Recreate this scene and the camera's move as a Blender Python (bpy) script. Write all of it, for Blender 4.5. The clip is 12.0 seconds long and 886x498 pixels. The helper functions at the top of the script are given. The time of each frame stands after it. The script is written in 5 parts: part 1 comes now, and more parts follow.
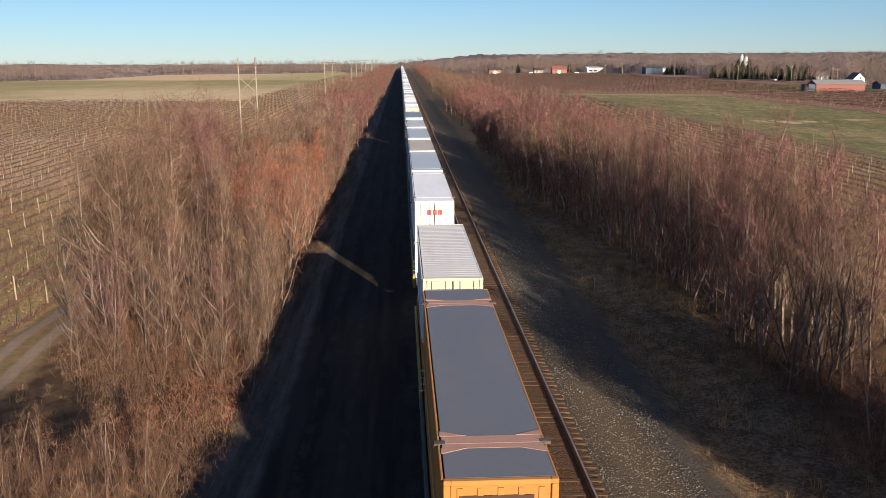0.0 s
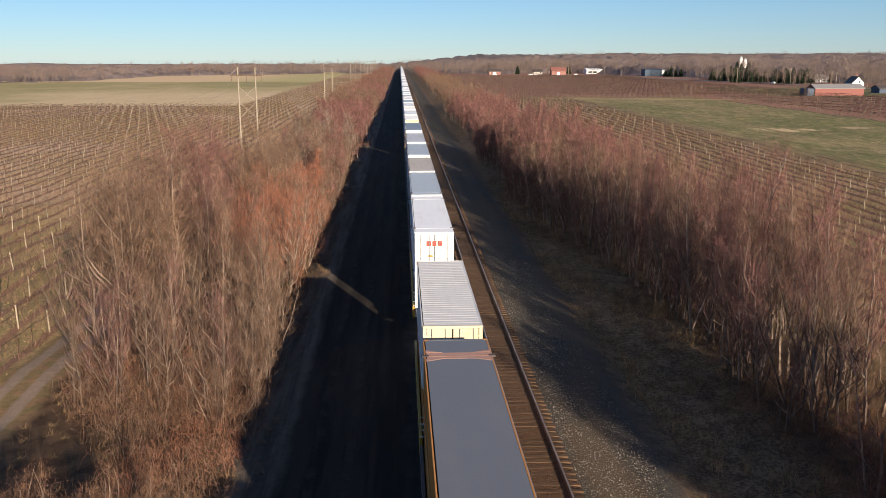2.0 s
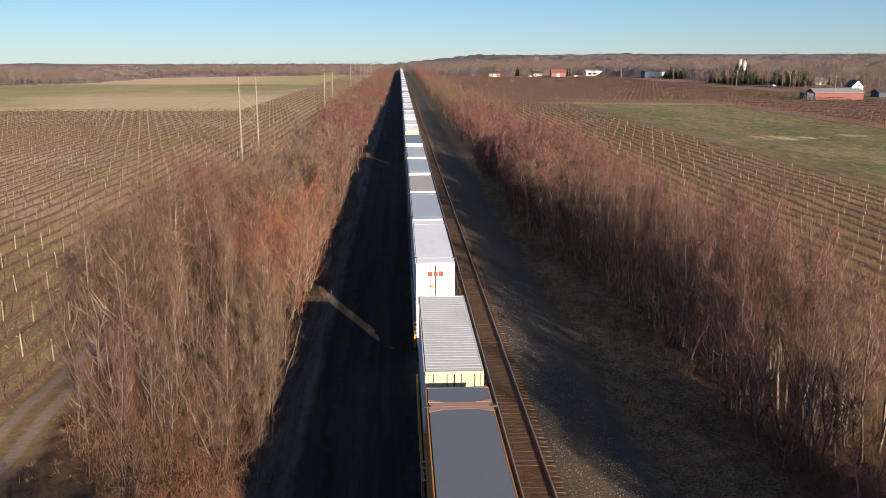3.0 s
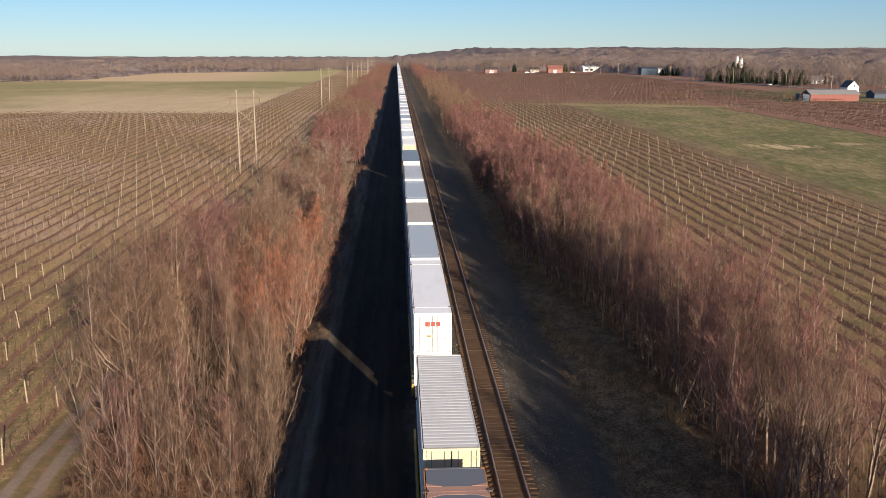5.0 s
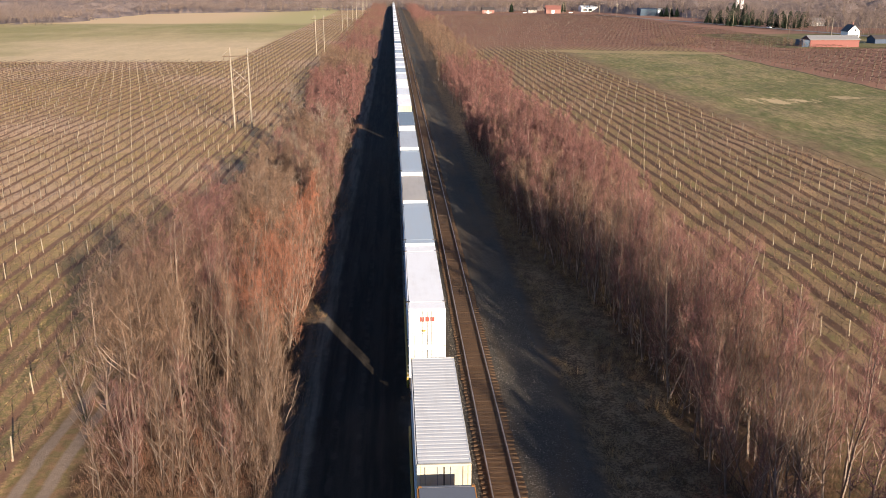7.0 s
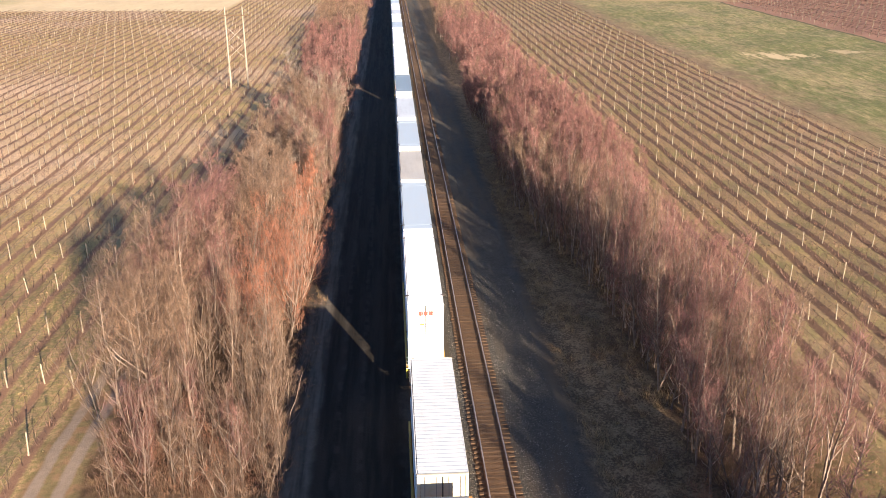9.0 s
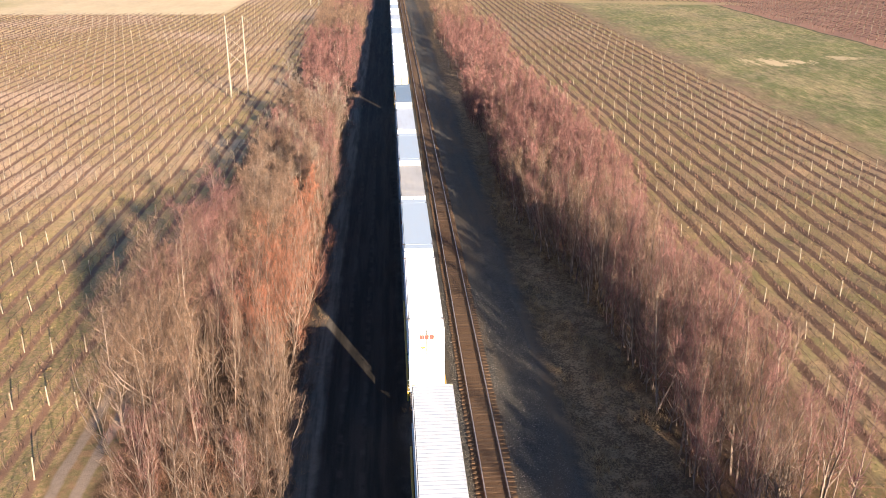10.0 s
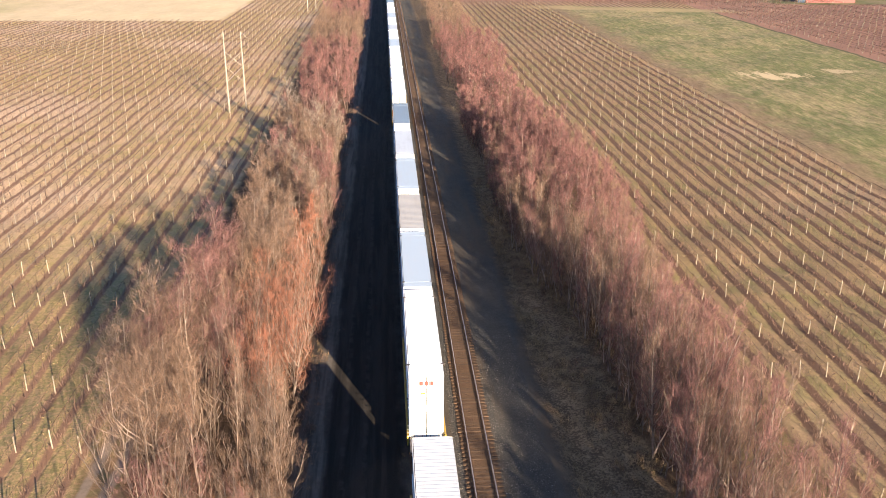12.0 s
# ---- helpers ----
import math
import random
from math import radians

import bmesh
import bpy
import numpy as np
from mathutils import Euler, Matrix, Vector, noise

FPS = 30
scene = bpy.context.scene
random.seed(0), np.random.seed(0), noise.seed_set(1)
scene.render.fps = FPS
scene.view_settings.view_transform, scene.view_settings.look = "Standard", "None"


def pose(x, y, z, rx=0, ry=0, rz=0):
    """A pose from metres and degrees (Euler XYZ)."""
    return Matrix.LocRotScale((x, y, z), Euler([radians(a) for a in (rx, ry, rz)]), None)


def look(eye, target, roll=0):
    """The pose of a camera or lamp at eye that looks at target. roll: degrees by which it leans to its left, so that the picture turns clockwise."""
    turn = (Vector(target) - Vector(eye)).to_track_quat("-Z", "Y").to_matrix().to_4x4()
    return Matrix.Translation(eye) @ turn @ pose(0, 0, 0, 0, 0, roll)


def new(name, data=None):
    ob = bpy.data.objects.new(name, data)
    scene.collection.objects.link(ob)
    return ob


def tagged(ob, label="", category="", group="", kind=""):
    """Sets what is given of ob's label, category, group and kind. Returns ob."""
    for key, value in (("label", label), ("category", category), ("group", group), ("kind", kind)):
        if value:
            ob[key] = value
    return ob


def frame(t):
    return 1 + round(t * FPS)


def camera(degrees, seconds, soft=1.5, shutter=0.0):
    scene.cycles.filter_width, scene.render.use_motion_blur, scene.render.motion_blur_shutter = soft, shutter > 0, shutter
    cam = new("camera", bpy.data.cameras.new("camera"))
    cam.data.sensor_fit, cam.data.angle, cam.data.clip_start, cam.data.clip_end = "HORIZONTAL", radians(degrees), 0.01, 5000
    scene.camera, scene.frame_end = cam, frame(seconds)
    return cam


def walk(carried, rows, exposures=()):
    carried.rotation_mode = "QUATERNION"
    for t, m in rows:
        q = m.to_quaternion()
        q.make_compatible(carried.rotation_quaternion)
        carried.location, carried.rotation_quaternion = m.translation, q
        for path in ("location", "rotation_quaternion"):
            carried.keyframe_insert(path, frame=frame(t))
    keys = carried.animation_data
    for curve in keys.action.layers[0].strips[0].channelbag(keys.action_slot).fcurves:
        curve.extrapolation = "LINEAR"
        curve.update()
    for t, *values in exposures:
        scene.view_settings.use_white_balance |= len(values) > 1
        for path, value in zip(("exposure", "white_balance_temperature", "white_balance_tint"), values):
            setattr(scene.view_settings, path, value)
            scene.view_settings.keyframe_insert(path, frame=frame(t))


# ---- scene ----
# ---- camera ----
cam = camera(54.86, 12.0, soft=0.75)
PATH = [
    (0.0, -2.121, 0.000, 15.277, 77.432, 0.150, -2.793),
    (0.5, -2.106, 0.032, 15.560, 77.422, 0.137, -2.802),
    (1.0, -2.106, 0.055, 15.979, 77.417, 0.106, -2.830),
    (1.5, -2.121, 0.084, 16.581, 77.377, 0.070, -2.831),
    (2.0, -2.149, 0.102, 17.402, 77.390, 0.061, -2.836),
    (2.5, -2.161, 0.135, 18.433, 77.414, 0.055, -2.852),
    (3.0, -2.242, 0.081, 19.497, 77.380, 0.047, -2.851),
    (5.0, -2.299, -0.101, 23.612, 76.878, -0.065, -3.062),
    (5.5, -2.256, -0.164, 24.617, 76.285, -0.095, -3.117),
    (6.0, -2.206, -0.230, 25.629, 75.133, -0.089, -3.173),
    (6.5, -2.126, -0.222, 26.660, 73.997, -0.087, -3.228),
    (7.0, -2.111, -0.192, 27.704, 72.859, -0.048, -3.295),
    (9.0, -2.161, -0.276, 31.816, 68.952, 0.024, -3.515),
    (9.5, -2.260, -0.281, 32.840, 68.892, 0.028, -3.551),
    (10.0, -2.317, -0.205, 33.822, 68.848, -0.023, -3.593),
    (10.5, -2.373, -0.102, 34.776, 68.750, -0.098, -3.636),
    (11.0, -2.409, 0.021, 35.776, 68.702, -0.169, -3.689),
    (11.5, -2.472, 0.223, 36.749, 68.704, -0.208, -3.744),
    (12.0, -2.565, 0.384, 37.546, 68.689, -0.248, -3.805),
]
EXPOSURES = [(0.0, 1.0), (5.0, 0.97), (6.0, 1.02), (6.5, 1.16), (7.2, 1.4), (8.8, 1.95), (12.0, 2.0)]
SKY_STRENGTH, SUN_STRENGTH = 0.051, 5.0
walk(cam, [(t, pose(*p)) for t, *p in PATH], EXPOSURES)

# ---- light ----
SUN_DIR = Vector((0.385, -0.885, 0.262)).normalized()      # towards the low winter sun
world = bpy.data.worlds.new("sky_world")
scene.world = world
world.use_nodes = True
wn = world.node_tree
sky = wn.nodes.new("ShaderNodeTexSky")
sky.sky_type = "NISHITA"
sky.sun_disc = False
sky.sun_elevation = math.asin(SUN_DIR.z)
sky.sun_rotation = math.atan2(SUN_DIR.x, SUN_DIR.y)
sky.altitude = 200
sky.air_density, sky.dust_density, sky.ozone_density = 0.85, 0.0, 5.0
wn.nodes["Background"].inputs[1].default_value = SKY_STRENGTH
haze = wn.nodes.new("ShaderNodeMix")                         # thin even veil over the clear sky
haze.data_type = "RGBA"
haze.inputs[0].default_value = 0.09
haze.inputs[7].default_value = (5.6, 8.4, 14.5, 1.0)
wn.links.new(sky.outputs[0], haze.inputs[6])
wn.links.new(haze.outputs[2], wn.nodes["Background"].inputs[0])
sun_data = bpy.data.lights.new("sun", "SUN")
sun_data.energy, sun_data.angle, sun_data.color = SUN_STRENGTH, radians(0.6), (1.0, 0.81, 0.605)
sun = new("sun", sun_data)
sun.matrix_basis = look(SUN_DIR * 200, (0, 0, 0))


# ---- materials ----
class Nodes:
    """Short hand for building a node material."""

    def __init__(self, name):
        self.m = bpy.data.materials.new(name)
        self.m.use_nodes = True
        self.t = self.m.node_tree
        self.b = self.t.nodes["Principled BSDF"]

    def put(self, socket, value):
        if hasattr(value, "is_linked"):
            self.t.links.new(value, socket)
        elif isinstance(value, (tuple, list)) and len(value) == 3 and socket.type == "RGBA":
            socket.default_value = (*value, 1)
        else:
            socket.default_value = value

    def math(self, op, a, b=0.0, c=0.0, clamp=False):
        n = self.t.nodes.new("ShaderNodeMath")
        n.operation, n.use_clamp = op, clamp
        for k, v in enumerate((a, b, c)):
            self.put(n.inputs[k], v)
        return n.outputs[0]

    def noise(self, scale, detail=4, vector=None, rough=0.6):
        n = self.t.nodes.new("ShaderNodeTexNoise")
        n.inputs["Scale"].default_value, n.inputs["Detail"].default_value = scale, detail
        n.inputs["Roughness"].default_value = rough
        if vector is not None:
            self.put(n.inputs["Vector"], vector)
        return n.outputs[0]

    def step(self, v, a, b):
        n = self.t.nodes.new("ShaderNodeMapRange")
        n.interpolation_type = "SMOOTHSTEP"
        self.put(n.inputs[0], v)
        n.inputs[1].default_value, n.inputs[2].default_value = a, b
        return n.outputs[0]

    def band(self, v, a, b, soft):
        return self.math("MULTIPLY", self.step(v, a - soft, a + soft), self.step(v, b + soft, b - soft))

    def mix(self, f, a, b, kind="MIX"):
        n = self.t.nodes.new("ShaderNodeMix")
        n.data_type, n.blend_type = "RGBA", kind
        self.put(n.inputs[0], f)
        self.put(n.inputs[6], a)
        self.put(n.inputs[7], b)
        return n.outputs[2]

    def position(self):
        return self.t.nodes.new("ShaderNodeNewGeometry").outputs["Position"]

    def local(self):
        return self.t.nodes.new("ShaderNodeTexCoord").outputs["Object"]

    def stretched(self, v, s):
        n = self.t.nodes.new("ShaderNodeMapping")
        self.put(n.inputs[0], v)
        n.inputs["Scale"].default_value = s
        return n.outputs[0]

    def island(self):
        return self.t.nodes.new("ShaderNodeNewGeometry").outputs["Random Per Island"]

    def random(self):
        return self.t.nodes.new("ShaderNodeObjectInfo").outputs["Random"]

    def value(self, colour, amount, source):
        """Scale the colour's value by 1 +- amount, from a 0..1 source."""
        n = self.t.nodes.new("ShaderNodeHueSaturation")
        self.put(n.inputs["Value"], self.math("MULTIPLY_ADD", source, 2 * amount, 1 - amount))
        self.put(n.inputs["Color"], colour)
        return n.outputs[0]

    def done(self, colour, rough=0.85, bump=None, strength=0.3, dist=0.02, metal=0.0, spec=0.3):
        self.put(self.b.inputs["Base Color"], colour)
        self.put(self.b.inputs["Roughness"], rough)
        self.put(self.b.inputs["Metallic"], metal)
        self.b.inputs["Specular IOR Level"].default_value = spec
        if bump is not None:
            n = self.t.nodes.new("ShaderNodeBump")
            n.inputs["Strength"].default_value, n.inputs["Distance"].default_value = strength, dist
            self.put(n.inputs["Height"], bump)
            self.t.links.new(n.outputs[0], self.b.inputs["Normal"])
        return self.m


def plain(name, c1, c2, scale=1.0, rough=0.8, bump=0.3, metal=0.0, vary=0.15, spec=0.3, dist=0.02):
    """A worn surface: two tones in patches, fine grain, and a shade of its own for each object."""
    n = Nodes(name)
    p = n.position()
    big, fine = n.noise(scale, 5, p), n.noise(scale * 11, 3, p)
    c = n.mix(n.step(big, 0.35, 0.65), c1, c2)
    c = n.value(c, 0.22, fine)
    c = n.value(c, vary, n.random())
    return n.done(c, rough, fine, bump, dist, metal, spec)


def wood_mat(name, c1, c2, vary=0.35):
    """Bark and twigs: each stem has a shade of its own."""
    n = Nodes(name)
    p = n.position()
    c = n.mix(n.island(), c1, c2)
    c = n.value(c, vary, n.noise(0.35, 3, p))
    c = n.value(c, 0.35, n.step(n.noise(1.6, 3, p), 0.35, 0.65))
    c = n.value(c, 0.18, n.noise(14, 2, p))
    return n.done(c, 0.75, n.noise(30, 2, p), 0.4, 0.01)


def painted(name, c1, stain, rough=0.45, ribs=None, dirt=0.5):
    """Sheet metal with road dirt in streaks along and across the sheet."""
    n = Nodes(name)
    p = n.local()
    streak = n.noise(1.0, 5, n.stretched(p, (2.2, 0.18, 2.2)))
    patch, fine = n.noise(0.5, 4, p), n.noise(9, 3, p)
    f = n.math("MULTIPLY", n.step(n.math("MULTIPLY_ADD", patch, 0.5, n.math("MULTIPLY", streak, 0.5)), 0.45, 0.72), dirt)
    c = n.mix(f, c1, stain)
    c = n.value(c, 0.10, fine)
    c = n.value(c, 0.05, n.random())
    return n.done(c, n.math("MULTIPLY_ADD", streak, 0.25, rough), fine, 0.12, 0.01, 0.0, 0.45)


M = {}
M["bark"] = wood_mat("bark", (0.060, 0.042, 0.033), (0.285, 0.220, 0.180))
M["bark_pale"] = wood_mat("bark_pale", (0.187, 0.158, 0.130), (0.274, 0.238, 0.202))
M["twig_mauve"] = wood_mat("twig_mauve", (0.088, 0.038, 0.034), (0.235, 0.118, 0.102))
M["twig_tan"] = wood_mat("twig_tan", (0.080, 0.050, 0.035), (0.225, 0.143, 0.097))
M["twig_rust"] = wood_mat("twig_rust", (0.185, 0.068, 0.042), (0.32, 0.138, 0.084))
M["twig_grey"] = wood_mat("twig_grey", (0.150, 0.112, 0.086), (0.255, 0.200, 0.158))
M["bramble"] = wood_mat("bramble", (0.098, 0.050, 0.032), (0.215, 0.122, 0.076))
M["dry_grass"] = wood_mat("dry_grass", (0.13, 0.085, 0.045), (0.22, 0.15, 0.08))
M["straw"] = wood_mat("turf_straw", (0.22, 0.15, 0.078), (0.33, 0.23, 0.125))
M["turf"] = wood_mat("turf_blades", (0.145, 0.112, 0.052), (0.25, 0.175, 0.092))
M["vine"] = wood_mat("vine", (0.088, 0.050, 0.036), (0.172, 0.104, 0.073))
# grey-mauve tone puts the haze of distance into the twigs' colour
M["far_twig"] = wood_mat("far_twig", (0.118, 0.090, 0.081), (0.182, 0.140, 0.127))
M["needles"] = wood_mat("needles", (0.014, 0.027, 0.015), (0.034, 0.052, 0.026))
M["post"] = plain("post_wood", (0.302, 0.259, 0.194), (0.230, 0.187, 0.137), 3.0, 0.8)
M["pole"] = plain("pole_wood", (0.317, 0.281, 0.223), (0.245, 0.209, 0.166), 1.5, 0.8)
M["tie"] = plain("tie_wood", (0.098, 0.060, 0.036), (0.072, 0.044, 0.027), 2.5, 0.9, 0.6, vary=0.2)
M["rail_steel"] = plain("rail_steel", (0.16, 0.09, 0.06), (0.10, 0.065, 0.05), 2.0, 0.7, 0.2)
M["rail_head"] = plain("rail_head", (0.36, 0.32, 0.30), (0.26, 0.23, 0.21), 0.6, 0.42, 0.05, 0.6)
M["stone"] = wood_mat("ballast_stone", (0.085, 0.076, 0.066), (0.21, 0.185, 0.155), 0.2)
M["steel_dark"] = plain("steel_dark", (0.06, 0.055, 0.055), (0.10, 0.08, 0.07), 1.2, 0.6)
M["wire"] = plain("wire_metal", (0.24, 0.22, 0.20), (0.18, 0.17, 0.16), 1.0, 0.6, 0.0, 0.3)
M["rubber"] = plain("gasket", (0.03, 0.03, 0.03), (0.05, 0.05, 0.05), 3.0, 0.7)
M["ceramic"] = plain("insulator_ceramic", (0.10, 0.07, 0.06), (0.16, 0.12, 0.10), 4.0, 0.3)
PAINT = {
    "white": ((0.90, 0.90, 0.885), (0.70, 0.685, 0.66)), "grey": ((0.25, 0.258, 0.27), (0.19, 0.192, 0.198)),
    "silver": ((0.49, 0.52, 0.55), (0.36, 0.37, 0.39)), "blue": ((0.20, 0.26, 0.32), (0.27, 0.30, 0.33)),
    "beige": ((0.40, 0.375, 0.34), (0.29, 0.265, 0.24)), "orange": ((0.42, 0.185, 0.042), (0.30, 0.130, 0.045)),
    "chalk": ((0.62, 0.62, 0.605), (0.47, 0.46, 0.44)), "slate": ((0.13, 0.14, 0.16), (0.16, 0.165, 0.175)), "faded_rust": ((0.40, 0.235, 0.175), (0.30, 0.15, 0.10)),
    "cream": ((0.52, 0.48, 0.37), (0.42, 0.29, 0.12)), "red": ((0.195, 0.028, 0.019), (0.131, 0.028, 0.023)),
    "sky": ((0.42, 0.49, 0.55), (0.46, 0.48, 0.50)), "yellow": ((0.372, 0.241, 0.038), (0.256, 0.158, 0.038)),
    "logo_blue": ((0.023, 0.093, 0.232), (0.038, 0.102, 0.209)), "logo_red": ((0.30, 0.06, 0.045), (0.30, 0.12, 0.09)),
    "rust_stain": ((0.30, 0.20, 0.085), (0.34, 0.26, 0.15)), "logo_dark": ((0.055, 0.028, 0.019), (0.046, 0.028, 0.023)), "barn_red": ((0.175, 0.040, 0.032), (0.14, 0.045, 0.036)),
    "tin": ((0.22, 0.22, 0.225), (0.16, 0.135, 0.115)), "warehouse_blue": ((0.008, 0.040, 0.082), (0.012, 0.045, 0.080)), "navy": ((0.023, 0.046, 0.093), (0.038, 0.055, 0.093)),
    "shingle": ((0.065, 0.055, 0.051), (0.093, 0.079, 0.070)), "brick_red": ((0.21, 0.088, 0.072), (0.17, 0.080, 0.066)),
}
for key, (a, b) in PAINT.items():
    M[key] = painted("paint_" + key, a, b, 0.28 if key == "white" else 0.45)
glass = Nodes("window_glass")
M["glass"] = glass.done((0.03, 0.035, 0.04), 0.08, None, spec=0.6)


# ---- mesh helpers ----
class Mesh:
    """Collects faces of any shape for one mesh."""

    def __init__(self):
        self.v, self.f = [], []

    def add(self, verts, faces):
        k = len(self.v)
        self.v += [tuple(p) for p in verts]
        self.f += [tuple(i + k for i in q) for q in faces]
        return self

    def box(self, x0, x1, y0, y1, z0, z1, c=0.0):
        """A box, with chamfered upright and lying edges where c is given."""
        if c <= 0:
            p = [(x, y, z) for z in (z0, z1) for x, y in ((x0, y0), (x1, y0), (x1, y1), (x0, y1))]
            return self.add(p, [(3, 2, 1, 0), (4, 5, 6, 7), (0, 1, 5, 4), (1, 2, 6, 5), (2, 3, 7, 6), (3, 0, 4, 7)])
        ring = lambda d, z: [(x0 + d + c, y0 + d, z), (x1 - d - c, y0 + d, z), (x1 - d, y0 + d + c, z), (x1 - d, y1 - d - c, z),
                             (x1 - d - c, y1 - d, z), (x0 + d + c, y1 - d, z), (x0 + d, y1 - d - c, z), (x0 + d, y0 + d + c, z)]
        p = ring(c, z0) + ring(0, z0 + c) + ring(0, z1 - c) + ring(c, z1)
        q = [tuple(range(7, -1, -1)), tuple(range(24, 32))]
        for r in range(3):
            q += [(8 * r + i, 8 * r + (i + 1) % 8, 8 * r + 8 + (i + 1) % 8, 8 * r + 8 + i) for i in range(8)]
        return self.add(p, q)

    def tube(self, pts, radii, sides=6, caps=True):
        pts = [Vector(p) for p in pts]
        ring = []
        for i, p in enumerate(pts):
            d = (pts[min(i + 1, len(pts) - 1)] - pts[max(i - 1, 0)]).normalized()
            u = d.orthogonal().normalized() if abs(d.z) > 0.99 else d.cross(Vector((0, 0, 1))).normalized()
            w = d.cross(u)
            ring += [p + radii[i] * (math.cos(a) * u + math.sin(a) * w) for a in (2 * math.pi * k / sides for k in range(sides))]
        q = [(i * sides + k, i * sides + (k + 1) % sides, (i + 1) * sides + (k + 1) % sides, (i + 1) * sides + k)
             for i in range(len(pts) - 1) for k in range(sides)]
        if caps:
            q += [tuple(range(sides - 1, -1, -1)), tuple(range((len(pts) - 1) * sides, len(pts) * sides))]
        return self.add(ring, q)

    def prism(self, outline, y0, y1):
        """An outline in x, z drawn out along y."""
        n = len(outline)
        p = [(x, y0, z) for x, z in outline] + [(x, y1, z) for x, z in outline]
        return self.add(p, [tuple(range(n)), tuple(range(2 * n - 1, n - 1, -1))] + [(i, i + n, (i + 1) % n + n, (i + 1) % n) for i in range(n)])

    def data(self, name):
        me = bpy.data.meshes.new(name)
        me.from_pydata(self.v, [], self.f)
        me.update()
        return me


def part(name, mesh, material, parent=None, label=""):
    """One mesh object under a thing or a part. mesh: a Mesh, or mesh data to share."""
    me = mesh.data(name) if isinstance(mesh, Mesh) else mesh
    if not me.materials:
        me.materials.append(material)
    ob = new(name, me)
    ob.parent = parent
    if label:
        ob["label"] = label
    return ob


def thing(name, place, label, category, group="", kind=""):
    ob = new(name)
    ob.empty_display_size = 0.2
    ob.location = place
    return tagged(ob, label, category, group, kind)


def big_mesh(name, verts, tris, material, label="", category="", kind="stuff"):
    """One object from arrays of points and triangles."""
    me = bpy.data.meshes.new(name)
    verts, tris = np.asarray(verts, np.float32), np.asarray(tris, np.int32)
    me.vertices.add(len(verts))
    me.vertices.foreach_set("co", verts.ravel())
    me.loops.add(tris.size)
    me.loops.foreach_set("vertex_index", tris.ravel())
    me.polygons.add(len(tris))
    me.polygons.foreach_set("loop_start", np.arange(0, tris.size, 3, dtype=np.int32))
    me.polygons.foreach_set("loop_total", np.full(len(tris), 3, np.int32))
    me.update(calc_edges=True)
    me.materials.append(material)
    return tagged(new(name, me), label, category, "", kind)


def arrays(mesh):
    """The points and triangles of a Mesh."""
    tris = [(q[0], q[i], q[i + 1]) for q in mesh.f for i in range(1, len(q) - 1)]
    return np.array(mesh.v, np.float32).reshape(-1, 3), np.array(tris, np.int32).reshape(-1, 3)


def strew(protos, places):
    """Copies of prototypes (points, triangles), each at x, y, z, turn, scale, tall; joined into one pair of arrays."""
    vs, ts, k = [], [], 0
    for which, x, y, z, turn, s, tall in places:
        v, t = protos[which]
        c, d = math.cos(turn) * s, math.sin(turn) * s
        vs.append(np.column_stack((v[:, 0] * c - v[:, 1] * d + x, v[:, 0] * d + v[:, 1] * c + y, v[:, 2] * s * tall + z)))
        ts.append(t + k)
        k += len(v)
    return np.concatenate(vs), np.concatenate(ts)


# ---- the lie of the land ----
TRACK_1, TRACK_2, RAIL_TOP = 0.0, 3.93, 0.0
LEFT_ROW, RIGHT_ROW, ROW_GAP, POST_GAP = -26.3, 31.15, 2.57, 8.87


def land(x, y):
    """Height of the ground: the railway's bed, its ditches, and nearly level fields."""
    prof_x = [-400, -60, -24, -13, -10, -8.6, -6.6, -3.6, -2.1, 0.95, 1.2, 2.65, 2.9, 4.9, 5.15, 6.1, 7.4, 9.6, 11.5, 13.5, 18, 34, 400]
    prof_z = [-1.0, -1.0, -1.0, -0.8, -0.7, -0.55, -0.6, -0.75, -0.19, -0.19, -0.27, -0.27, -0.187, -0.187, -0.27, -0.33, -0.62, -0.75, -1.15, -0.9, -0.8, -0.8, -0.9]
    z = np.interp(x, prof_x, prof_z)
    bed = np.exp(-((np.asarray(x) - 2.0) / 11.0) ** 4)
    z = z + (1 - bed) * (0.14 * np.sin(np.asarray(x) * 0.31 + np.asarray(y) * 0.17) + 0.10 * np.sin(np.asarray(y) * 0.43 - np.asarray(x) * 0.23))
    return z


